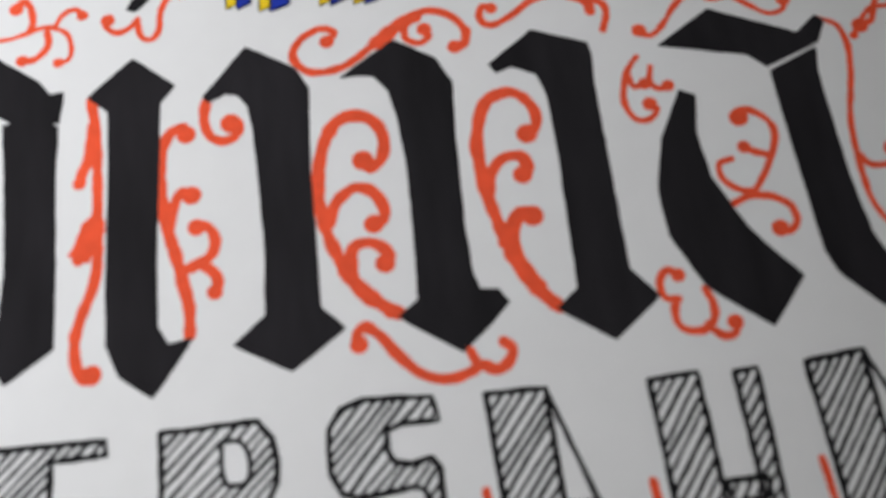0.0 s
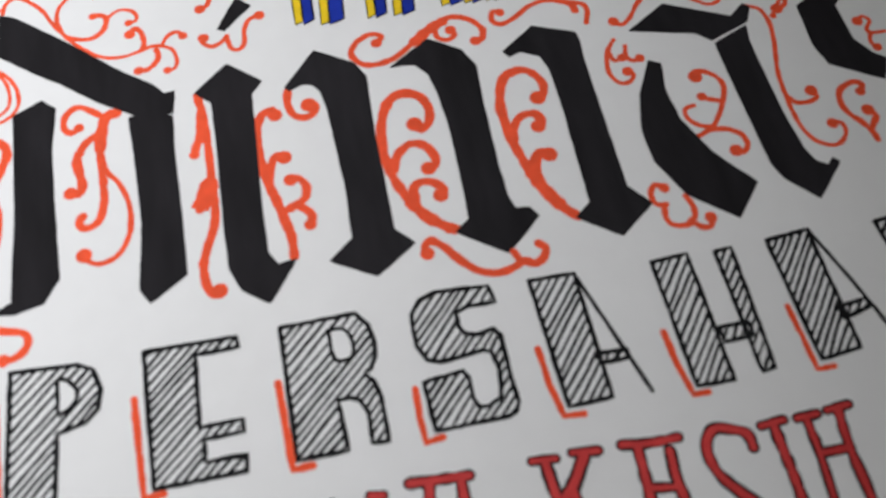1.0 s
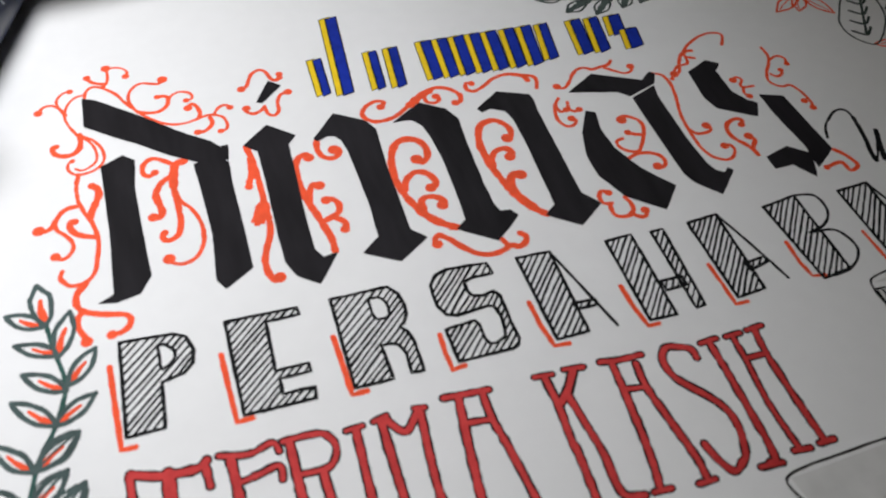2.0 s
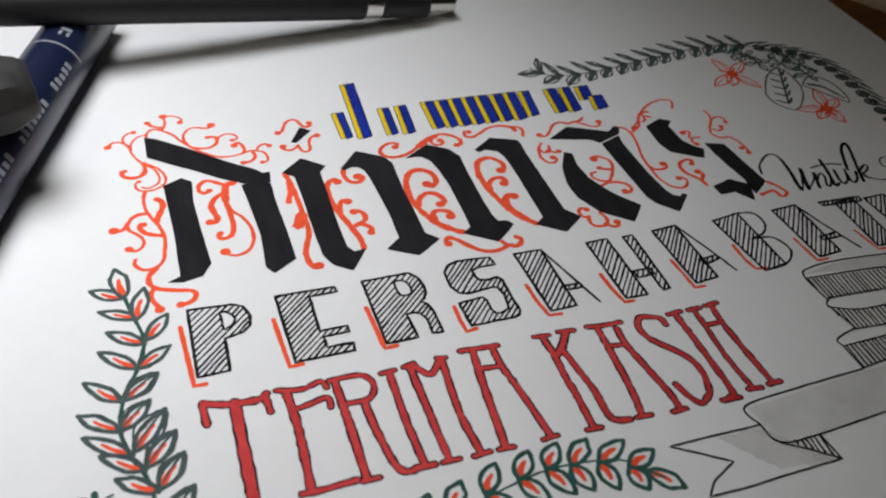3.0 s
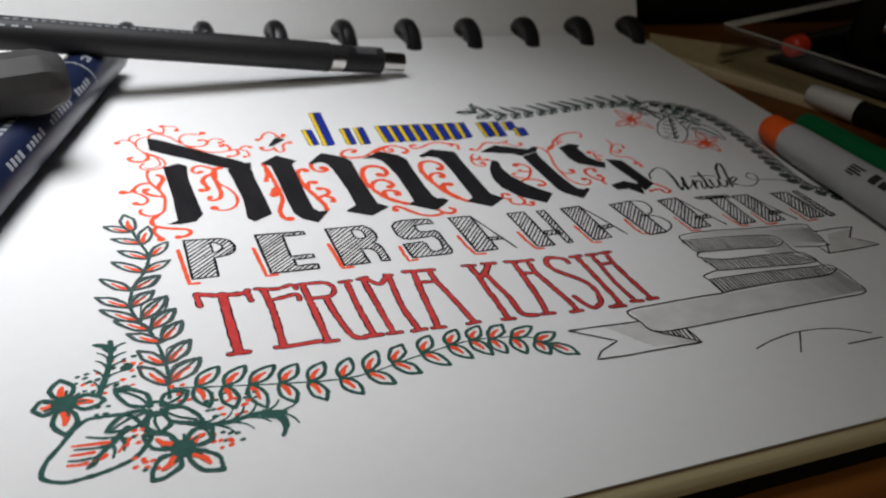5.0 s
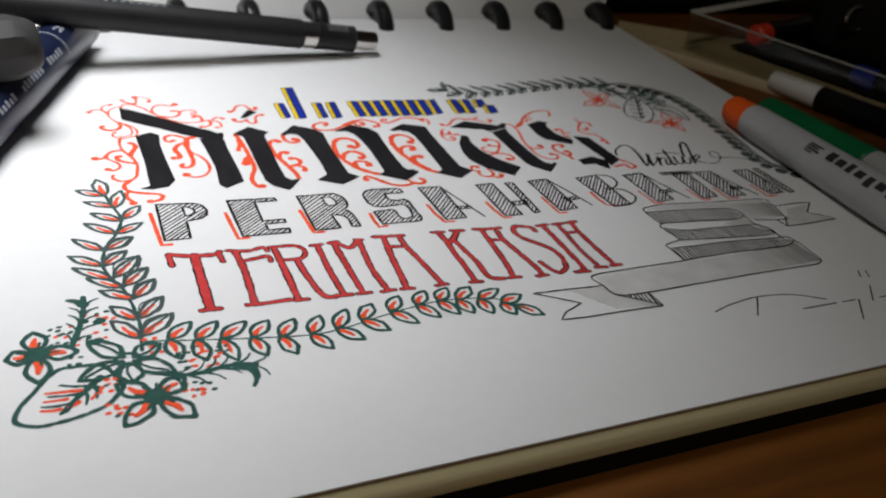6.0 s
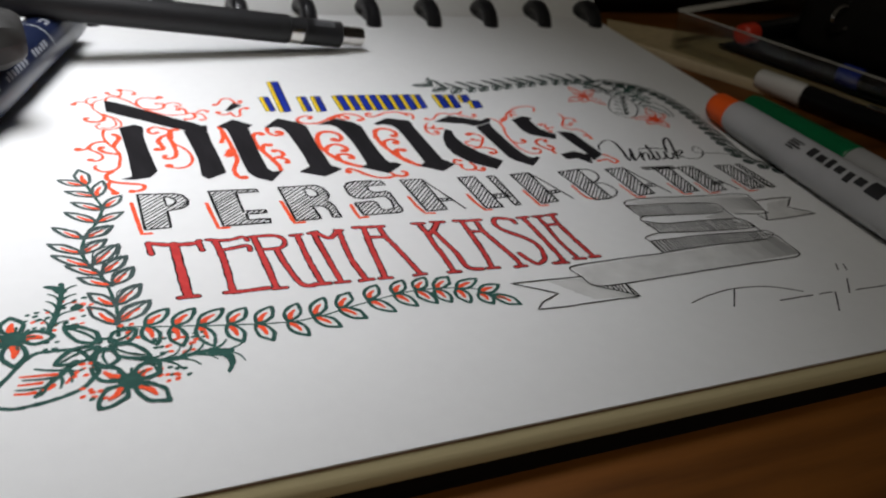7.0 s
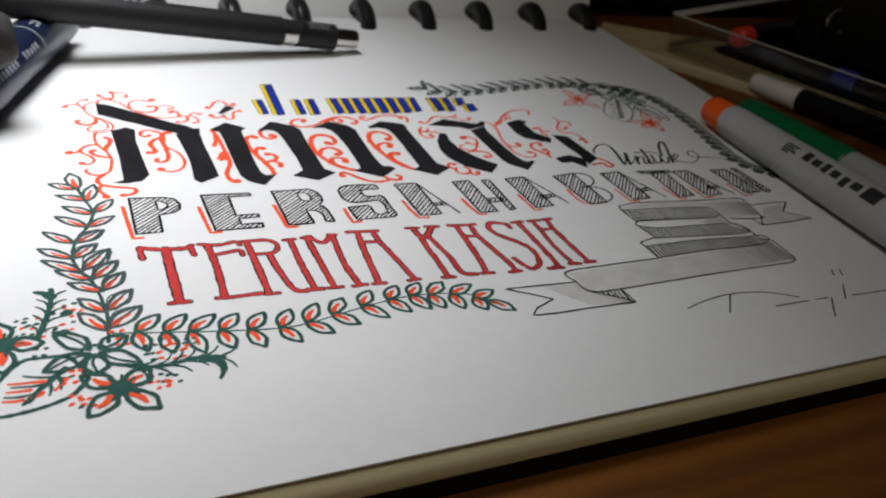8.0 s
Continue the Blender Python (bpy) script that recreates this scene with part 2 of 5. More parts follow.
for k in range(26):
    if k not in (5, 6, 14, 15, 21):
        part("print_glint_bar", wrap_bar(38 + k * 2.1, 39.3 + k * 2.1, 26, 26 + random.choice((12, 15, 17)), 6.66, 3), PRINT_GLINT_WHITE, tube, "pale printed bar")
for k in range(9):
    part("print_glint_bar", wrap_bar(64 + k * 2.4, 65.6 + k * 2.4, 84, 98, 6.66, 3), PRINT_GLINT_WHITE, tube, "pale printed bar")

pencil = thing("mechanical_pencil", "matt black mechanical pencil with chrome button, propped on a pencil", "mechanical pencil", m=along((86.4, 83.6, 4.4), (-20, 76.8, 17.6)))
part("push_button", turned([(0, 2.6), (0.3, 2.95), (8.5, 3.0)]), CHROME, pencil, "shiny chrome push button")
part("collar", turned([(8.0, 3.3), (8.2, 4.2), (8.8, 4.1), (20.5, 4.15), (20.8, 4.3), (21.0, 4.1)]), MATT_BLACK, pencil)
part("neck", turned([(20.9, 4.0), (26, 4.0)]), MATT_BLACK, pencil)
part("window", wrap_bar(21.4, 25.7, -70, 22, 4.19, 8), CHROME, pencil, "bright metal seen in a cut-out")
part("barrel", turned([(25.8, 4.0), (26.2, 4.45), (119, 4.5), (119.4, 4.5)]), MATT_BLACK, pencil)
part("grip", turned([(119.2, 4.2), (119.6, 4.2), (150, 4.15), (158, 3.4), (166, 1.2), (167, 0.4)]), CHROME, pencil, "bright metal grip and tip")
for a in range(5):
    part("collar_rib", wrap_bar(11, 18, 46 + a * 9, 51 + a * 9, 4.22, 2), CLEAR_GREY, pencil)
# dotted row along the top: reflections of the knurling, painted as pale bars
for k in range(22):
    part("print_glint_bar", wrap_bar(68 + k * 2.25, 69.3 + k * 2.25, 72, 80, 4.53, 2), PRINT_GLINT_WHITE, pencil, "tiny white bar for glints and print")
for k in range(4):
    part("print_glint_bar", wrap_bar(110 + k * 3.2, 111.6 + k * 3.2, 40, 47, 4.53, 2), PRINT_GLINT_WHITE, pencil, "tiny white bar for glints and print")

cap = thing("grey_marker", "grey plastic marker with chamfered round cap, propped on a pencil", "marker", m=along((-15.7, 36.4, 20.6), (-150, 19, 8.4)))
part("cap", turned([(0, 4.4), (0.3, 4.9), (1.6, 5.9), (4.8, 7.1), (5.8, 7.4), (48, 7.7), (48.5, 7.4)], 10), GREY_CAP, cap, "faceted grey cap")
part("barrel", turned([(48.5, 7.6), (140, 7.6), (141, 7.0)]), CLEAR_GREY, cap)


orange = thing("marker_pen", "pale grey marker pen with bright orange end plug, on the page", "marker", "marker pens beside the sketchbook", m=along((180.0, 15.0, 4.9), (175.4, -44, 5.9)))
part("end_plug", turned([(0, 3.4), (0.5, 4.1), (1.5, 4.45), (9.5, 4.75), (9.9, 4.6)]), ORANGE_PLASTIC, orange, "bright orange end plug")
part("barrel", turned([(9.8, 4.6), (10.1, 5.0), (14, 5.2), (60, 5.9), (104, 6.0), (105, 5.9)]), GREY_BARREL, orange)
part("cap", turned([(105.2, 5.9), (106, 6.3), (136, 5.8), (139, 5.0), (140, 4.0)]), GREY_BARREL, orange)
for x0, x1, a0, a1 in ((38, 43, 116, 122), (38, 42, 125, 131), (38, 43, 134, 140), (38, 41, 143, 148)):
    part("print_glint_bar", wrap_bar(x0, x1, a0, a1, 5.7), PRINT_BLACK, orange, "small black printed bar")
for x0, x1, a0, a1 in ((46, 48.6, 112, 141), (49.6, 52.4, 118, 140), (53.4, 55.4, 112, 142), (56.6, 59.4, 118, 140), (60.6, 62.8, 118, 149), (64, 67, 116, 140), (68.2, 73.4, 104, 146)):
    part("print_glint_bar", wrap_bar(x0, x1, a0, a1, 6.02), PRINT_BLACK, orange, "broad black printed bar")

green = thing("marker_pen", "marker pen with green cap and pale grey barrel on the desk", "marker", "marker pens beside the sketchbook", m=along((212.4, 32.2, DESK_Z + 5.0), (209.4, -17.5, DESK_Z + 6.1)))
part("cap", turned([(0, 3.2), (0.6, 4.2), (3, 4.7), (49, 5.9), (49.5, 5.6)]), GREEN_PLASTIC, green, "glossy green cap")
part("barrel", turned([(49.3, 5.0), (50, 5.7), (120, 5.9), (124, 5.0)]), GREY_BARREL, green)

white_pen = thing("fineliner_pen", "black pen with off-white cap and chrome clip on the desk", "pen", m=along((240.0, 58.7, DESK_Z + 4.6), (246.6, 36.8, DESK_Z + 4.6)))
part("cap", turned([(0, 3.2), (0.5, 3.8), (2, 4.0), (19.5, 4.4), (19.9, 4.2)]), WHITE_PLASTIC, white_pen, "off-white cap")
part("barrel", turned([(19.7, 4.2), (20.1, 4.45), (110, 4.5), (118, 3.0)]), BLACK_PLASTIC, white_pen)
part("clip", box(43, 70, -1.3, 1.3, 4.2, 5.5, 0.4), CHROME, white_pen, "chrome pocket clip")

# ---- board, clear tray and what lies in it ----
board = thing("cardboard_folder", "olive cardboard folder with a cream edge lying on the desk", "folder", m=along((205.5, 114.2, DESK_Z), (227.1, 75.8, DESK_Z)))
bm = bmesh.new()
sheet = [(0, 1.9), (262, 1.9), (262, 62), (44, 56), (3, 31), (-11, 24)]
low, high = ([bm.verts.new((x, y, z)) for x, y in sheet] for z in (0.05, 3.8))
bm.faces.new(high), bm.faces.new(low[::-1])
for k in range(6):
    bm.faces.new((low[k], low[(k + 1) % 6], high[(k + 1) % 6], high[k]))
part("panel", bm, BOARD, board, smooth=False)
part("edge_strip", box(0, 262, 0, 1.9, 0.0, 4.0, 0.4), BOARD_EDGE, board, "cream coloured folded edge")

tray = thing("clear_tray", "clear plastic tray with pale rims holding pens, on a folder", "tray", m=along((224.6, 95.2, DESK_Z + 4.1), (251.9, 16, DESK_Z + 4.1)))
part("tray_base", box(1.7, 200.3, 1.7, 110.3, 0, 1.4, 0.3), CLEAR, tray)
# thin sheet that blackens the farther part of the tray floor
part("dark_sheet", box(8, 199.8, 24, 109.8, 1.42, 1.7), FABRIC, tray, "thin black sheet on the tray floor")
for n, b in (("tray_side", (0, 202, 0, 1.6, 0, 15.4)), ("tray_side", (0, 202, 110.4, 112, 0, 15.4)), ("tray_side", (0, 1.6, 1.6, 110.4, 0, 15.4)), ("tray_side", (200.4, 202, 1.6, 110.4, 0, 15.4))):
    part(n, box(*b, 0.3), CLEAR, tray)
for b in ((-0.6, 202.6, -0.6, 0.4, 15.4, 16.1), (-1, 203, 109, 113, 15.4, 16.3), (-1, 3.6, 0.6, 108.9, 15.4, 16.3), (199, 203, 0.6, 108.9, 15.4, 16.3)):
    part("tray_rim", box(*b, 0.4), RIM, tray, "pale frosted rim")


def small_pen(label, a, b, end_mat, body_mat, r=4.3, long=126):
    m = thing("tray_pen", label, "pen", "pens in the tray", m=along(a, b))
    part("end_cap", turned([(0, r * 0.75), (0.6, r * 0.92), (2, r), (9, r), (9.4, r * 0.9)]), end_mat, m, "coloured end cap")
    part("barrel", turned([(9.2, r * 0.92), (long - 6, r * 0.95), (long, r * 0.5)]), body_mat, m)


small_pen("black pen with a bright red end lying in the tray", (256.8, 91.0, DESK_Z + 11.2), (353, 122.2, DESK_Z + 11.2), RED_PLASTIC, BLACK_PLASTIC, long=70)
small_pen("black pen with a blue end lying in the tray", (270, 48.5, DESK_Z + 9.9), (299.7, -47, DESK_Z + 9.9), BLUE_PLASTIC, BLACK_PLASTIC)

pouch = thing("pencil_pouch", "black fabric pencil pouch with a metal ring lying in the tray", "pouch", m=along((224.6, 95.2, DESK_Z + 5.85), (251.9, 16, DESK_Z + 5.85)))
bm = box(24, 190, 50, 106, 0.0, 34, 9, 4)
for v in bm.verts:
    v.co.z += 2.5 * noise.noise(v.co * 0.05) if v.co.z > 10 else 0
part("pouch_body", bm, FABRIC, pouch)
part("zip_seam", box(34, 180, 76, 79, 32.6, 36.5, 0.6), BLACK_PLASTIC, pouch)
bm = bmesh.new()
ring = [[bm.verts.new(((4.6 + 0.9 * math.cos(v)) * math.cos(u), (4.6 + 0.9 * math.cos(v)) * math.sin(u), 0.9 * math.sin(v))) for v in (k * math.pi / 4 for k in range(8))] for u in (k * math.pi / 12 for k in range(24))]
for i in range(24):
    for k in range(8):
        bm.faces.new((ring[i][k], ring[(i + 1) % 24][k], ring[(i + 1) % 24][(k + 1) % 8], ring[i][(k + 1) % 8]))
part("metal_ring", bm, CHROME, pouch, "small shiny metal ring", m=Matrix.Translation((0.045, 0.0486, 0.0195)) @ pose(0, 0, 0, 84, 0, 60))

# block added to fill the unidentified black area behind the tray
case = thing("black_block", "black soft-edged block on the desk behind the clear tray", "case")
bm = box(212, 372, 153, 245, DESK_Z, 46, 11, 4)
for v in bm.verts:
    v.co.z += 3 * noise.noise(v.co * 0.03) if v.co.z > 20 else 0
part("block_body", bm, FABRIC, case)
part("block_ridge", box(214, 370, 197, 200, 44.5, 47.8, 0.6), BLACK_PLASTIC, case)


# ---- the drawing on the page: inks a few hundredths of a millimetre thick ----
BLACK_INK = material("black_marker_ink", (0.017, 0.0155, 0.018), 0.75, gloss=0.13, vary=0.65, scale=300, stretch=(1, 0.22, 1))
PEN_INK = material("black_pen_ink", (0.012, 0.012, 0.013), 0.8, gloss=0.1, vary=0.5, scale=900)
ORANGE_INK = material("orange_marker_ink", (0.90, 0.105, 0.04), 0.7, gloss=0.1, vary=0.22, scale=700)
RED_INK = material("red_marker_ink", (0.60, 0.058, 0.055), 0.6, gloss=0.1, vary=0.4, scale=420, tone=(0.43, 0.03, 0.03))
GREEN_INK = material("dark_green_ink", (0.032, 0.098, 0.081), 0.6, gloss=0.1, vary=0.45, scale=500)
GREYGREEN_INK = material("grey_green_ink", (0.05, 0.066, 0.061), 0.6, gloss=0.1, vary=0.45, scale=500)
# the green ink with some of its grey sheen put into the colour
SPRIG_INK = material("sheen_green_ink", (0.065, 0.1, 0.095), 0.6, gloss=0.15, vary=0.45, scale=500)
BLUE_INK = material("blue_marker_ink", (0.012, 0.035, 0.36), 0.55, gloss=0.1, vary=0.4, scale=400)
YELLOW_INK = material("yellow_marker_ink", (0.85, 0.60, 0.02), 0.7, gloss=0.1, vary=0.15, scale=400)
WASH_INK = material("pale_grey_wash", (0.66, 0.66, 0.645), 0.85, gloss=0.3, vary=0.22, scale=160)
LEAF_WASH = material("green_grey_wash", (0.075, 0.1, 0.092), 0.8, gloss=0.2, vary=0.3, scale=400)
WASH_TONES = [material("grey_wash", (v, v, v * 0.975), 0.85, gloss=0.3, vary=0.22, scale=160) for v in (0.655, 0.64, 0.615, 0.58, 0.54, 0.49, 0.43, 0.37)]
MID_WASH = WASH_TONES[3]


class Drawing:
    """One drawn motif: ribbons and filled shapes of ink gathered into one mesh under the page. Millimetres."""
    serial = 0

    def __init__(self, name, label, base=0.012):
        Drawing.serial += 1
        self.name, self.label, self.base = name, label, base + 0.0031 * (Drawing.serial % 11)
        self.verts, self.faces, self.slots, self.mats, self.count = [], [], [], [], 0

    def add(self, points, face_lists, mat):
        if mat not in self.mats:
            self.mats.append(mat)
        first = len(self.verts)
        self.count += 1
        z = self.base + 0.00035 * self.count
        self.verts += [(x, y, z) for x, y in points]
        self.faces += [[first + i for i in f] for f in face_lists]
        self.slots += [self.mats.index(mat)] * len(face_lists)

    def fill(self, mat, points, round_=0.0):
        """A filled outline; concave ones are cut into triangles."""
        from mathutils.geometry import tessellate_polygon
        pts = worn(points, round_) if round_ else points
        tri = tessellate_polygon([[Vector((x, y, 0)) for x, y in pts]])
        self.add(pts, [list(t) for t in tri], mat)
        return self

    def dot(self, mat, x, y, r, squash=1.0, turn=0.0):
        c, s = math.cos(turn), math.sin(turn)
        ring = [(r * math.cos(k * math.pi / 7), r * squash * math.sin(k * math.pi / 7)) for k in range(14)]
        self.add([(x + c * u - s * v, y + s * u + c * v) for u, v in ring], [list(range(14))], mat)
        return self

    def line(self, mat, points, width, ends=(0, 0), taper=(1, 1), closed=False, straight=False):
        """A pen line through points, glided between them; ends: radii of the drops at its two ends; taper: width at each end."""
        pts = points + points[:1] if closed else points
        path = steps(pts, straight)
        n = len(path)
        rows = []
        for i, (x, y) in enumerate(path):
            ax, ay = path[max(0, i - 1)]
            bx, by = path[min(n - 1, i + 1)]
            l = math.hypot(bx - ax, by - ay) or 1
            nx, ny = -(by - ay) / l, (bx - ax) / l
            u = i / max(1, n - 1)
            w = width * (taper[0] * (1 - u) + taper[1] * u) if taper[0] != 1 or taper[1] != 1 else width
            w *= 0.5 * (1 + 0.28 * noise.noise((x * 0.9, y * 0.9, width)) + 0.12 * noise.noise((x * 3, y * 3, 5)))
            j = 0.07 * noise.noise((x * 0.8, y * 0.8, 20 + width))
            x, y = x + nx * j, y + ny * j
            rows.append(((x + nx * w, y + ny * w), (x - nx * w, y - ny * w)))
        flat = [p for r in rows for p in r]
        self.add(flat, [[2 * i, 2 * i + 1, 2 * i + 3, 2 * i + 2] for i in range(n - 1)], mat)
        for k, (x, y), r in ((0, path[0], ends[0]), (1, path[-1], ends[1])):
            self.dot(mat, x, y, r or width * taper[k] * 0.5)
        return self

    def hatch(self, mat, outline, angle, gap, width, hole=()):
        """Slanting pen strokes that fill an outline, leaving out a hole."""
        a = radians(angle)
        c, s = math.cos(a), math.sin(a)
        loops = [[(c * x + s * y, -s * x + c * y) for x, y in lp] for lp in (outline, hole) if lp]
        v = min(q for lp in loops for _, q in lp) + gap * 0.4
        top = max(q for lp in loops for _, q in lp)
        while v < top:
            cuts = sorted(p[0] + (v - p[1]) * (q[0] - p[0]) / (q[1] - p[1]) for lp in loops for p, q in zip(lp, lp[1:] + lp[:1]) if (p[1] - v) * (q[1] - v) < 0)
            for u0, u1 in zip(cuts[::2], cuts[1::2]):
                if u1 - u0 > 0.25:
                    j = random.uniform(-0.12, 0.12) * gap
                    ends = [(u0 + random.uniform(0, 0.15), v - j), ((u0 + u1) / 2, v + j * 0.4), (u1 - random.uniform(0, 0.2), v + j)]
                    self.line(mat, [(c * p - s * q, s * p + c * q) for p, q in ends], width * random.uniform(0.8, 1.15), straight=True)
            v += gap * random.uniform(0.82, 1.18)
        return self

    def leaf(self, mat, base, tip, wide, width, fleck=None, vein=False):
        """An outlined leaf from its base to its tip, with a fleck of colour inside."""
        (x0, y0), (x1, y1) = base, tip
        dx, dy = x1 - x0, y1 - y0
        l = math.hypot(dx, dy)
        nx, ny = -dy / l * wide, dx / l * wide
        j = random.uniform(-0.12, 0.12)
        side = lambda k: [(x0 + dx * u + nx * k * w, y0 + dy * u + ny * k * w) for u, w in ((0.0, 0), (0.22, 0.36), (0.52 + j, 0.5), (0.8, 0.3), (1, 0))]  # noqa: E731
        if fleck:
            at = lambda u, w: (x0 + dx * u + nx * w, y0 + dy * u + ny * w)  # noqa: E731
            self.line(fleck, [at(0.16, 0.02), at(0.42, 0.06), at(0.62, -0.02)], wide * 0.42, taper=(1.1, 0.45))
        self.line(mat, side(1), width)
        self.line(mat, side(-1), width)
        if vein:
            self.line(mat, [(x0, y0), (x0 + dx * 0.45 - nx * 0.14, y0 + dy * 0.45 - ny * 0.14), (x0 + dx * 0.85, y0 + dy * 0.85)], width * 0.6)
        return self

    def done(self):
        data = bpy.data.meshes.new(self.name)
        data.from_pydata([(x * MM, y * MM, z * MM) for x, y, z in self.verts], [], self.faces)
        for m in self.mats:
            data.materials.append(m)
        data.polygons.foreach_set("material_index", self.slots)
        bm = bmesh.new()
        bm.from_mesh(data)
        for f in bm.faces:
            if f.normal.z < 0:
                f.normal_flip()
        bm.to_mesh(data)
        bm.free()
        ob = new(self.name, data)
        ob.parent = page
        return tagged(ob, self.label)


def steps(points, straight=False, fine=0.35):
    """Points along a glide (Catmull-Rom) through the given ones."""
    if straight or len(points) < 3:
        out = []
        for (ax, ay), (bx, by) in zip(points, points[1:]):
            n = max(1, min(30, int(math.hypot(bx - ax, by - ay) / 0.9)))
            out += [(ax + (bx - ax) * k / n, ay + (by - ay) * k / n) for k in range(n)]
        return out + [points[-1]]
    p = [points[0], *points, points[-1]]
    out = []
    for a, b, c, d in zip(p, p[1:], p[2:], p[3:]):
        n = max(2, min(14, int(math.hypot(c[0] - b[0], c[1] - b[1]) / fine)))
        for k in range(n):
            u = k / n
            out.append(tuple(0.5 * (2 * b[i] + (c[i] - a[i]) * u + (2 * a[i] - 5 * b[i] + 4 * c[i] - d[i]) * u * u + (3 * b[i] - a[i] - 3 * c[i] + d[i]) * u ** 3) for i in (0, 1)))
    return out + [points[-1]]


def worn(points, size):
    """A hand-cut outline: edges broken up and wavering a little."""
    out = []
    for (ax, ay), (bx, by) in zip(points, points[1:] + points[:1]):
        n = max(1, int(math.hypot(bx - ax, by - ay) / 0.9))
        for k in range(n):
            x, y = ax + (bx - ax) * k / n, ay + (by - ay) * k / n
            w = size * (0.3 if k == 0 else 1)
            out.append((x + w * noise.noise((x, y, 3.0)), y + w * noise.noise((x, y, 9.0))))
    return out


def scrolls(label, strokes):
    """Curling marker flourishes that belong together: (points, width, drop at the start, drop at the end)."""
    d = Drawing("scroll_flourish", label)
    for i, (pts, w, r0, r1) in enumerate(strokes):
        d.line(ORANGE_INK, pts, w, (r0, r1))
    return d.done()


def name_bar(label, mat, *outlines, back=None):
    """Lettering of a name, laid out as plain bars of its size and colour."""
    for pts in outlines:
        d = Drawing("lettering_bar", label, 0.035)
        if back:
            d.fill(back[0], [(x + back[1], y + back[2]) for x, y in pts])
            d.line(PEN_INK, [(x + back[1], y + back[2]) for x, y in pts], 0.2, closed=True, straight=True)
        d.fill(mat, pts, 0.16)
        d.line(mat if mat is BLACK_INK else PEN_INK, pts, 0.28, closed=True, straight=True)
        d.done()


def hatched_letter(letter, outlines, angle, gap=0.86, hole=(), strokes=()):
    d = Drawing("hatched_letter", "capital letter " + letter + " outlined and hatched in black pen", 0.02)
    for i, o in enumerate(outlines):
        d.hatch(PEN_INK, o, angle, gap, 0.38, hole if i == 0 else ())
        d.line(PEN_INK, o, 0.56, closed=True, straight=True)
    if hole:
        d.line(PEN_INK, hole, 0.5, closed=True)
    for i, s in enumerate(strokes):
        d.line(PEN_INK, s, 0.52)
    d.done()


def accent(pts, w):
    Drawing("accent_stroke", "orange marker accent beside a hatched letter", 0.012).line(ORANGE_INK, pts, w, straight=True).done()


def red_letter(letter, strokes):
    """A tall capital: red marker strokes inside a dark pen outline; strokes: (points, width)."""
    d = Drawing("red_letter", "tall capital letter " + letter + " in red marker with dark outline", 0.02)
    for i, (pts, w) in enumerate(strokes):
        d.line(PEN_INK, pts, w * 0.84 + 0.5)
    for i, (pts, w) in enumerate(strokes):
        d.line(RED_INK, pts, w * 0.8)
    d.done()


def graded_wash(d, start, end, tones=8):
    """Thinned ink that darkens in overlapping strokes from one pair of edge points to the other."""
    for k in range(tones):
        u, v = k / tones, (k + 1.15) / tones if k < tones - 1 else 1.0
        at = lambda e, w: tuple(start[e][i] * (1 - w) + end[e][i] * w for i in (0, 1))  # noqa: E731
        d.fill(WASH_TONES[k], [at(0, u), at(0, v), at(1, v), at(1, u)], 0.5)


# the motifs of the drawing
scrolls("orange curling vines along the slanted top bar", [
    ([(2.5, 45.8), (2.8, 47.4), (3.7, 48.3), (4.9, 48.2), (6.1, 47.2), (7.8, 45.3), (9.3, 42.3), (10.9, 39.8), (12.7, 37.3), (14.7, 35.5), (16.5, 34.6), (18.6, 34.4), (20.4, 34.8), (22.3, 35.3), (23.8, 35.0), (25.0, 34.0), (25.4, 32.3), (25.0, 30.9), (24.0, 30.7)], .6, 0, .6),
    ([(5.9, 47.8), (6.6, 49.1), (6.9, 50.8), (6.8, 52.9)], .6, 0, .9),
    ([(6.2, 48.5), (4.9, 49.1), (3.9, 49.8), (3.3, 51.1)], .8, 0, .7),
    ([(7.0, 52.5), (8.4, 52.7), (9.6, 52.1), (10.4, 50.8), (10.0, 49.7)], .5, 0, .7),
    ([(11.0, 39.3), (10.1, 41.4), (9.8, 43.6), (10.2, 45.2), (11.2, 46.5), (12.6, 47.0), (14.4, 46.3), (15.5, 46.0), (16.2, 47.0)], .6, 0, .95),
    ([(11.2, 39.5), (12.8, 38.7), (14.6, 38.7), (16.1, 39.9), (16.5, 41.7), (15.7, 42.5), (14.7, 42.5)], .8, 0, .6),
    ([(16.5, 41.4), (17.4, 42.4), (18.7, 42.8), (20.1, 42.2), (20.7, 41.0), (20.3, 40.3), (19.5, 40.2)], .55, 0, .6),
    ([(20.9, 35.0), (21.3, 36.2), (21.0, 38.1), (20.2, 39.0), (19.5, 38.1)], .8, 0, .8),
    ([(22.8, 34.6), (23.0, 33.2), (22.3, 32.1), (21.3, 31.4), (20.2, 31.5)], .8, 0, .7),
    ([(23.6, 35.0), (24.3, 36.3), (25.2, 37.0), (26.0, 37.0), (26.6, 36.2)], .6, 0, .65),
])
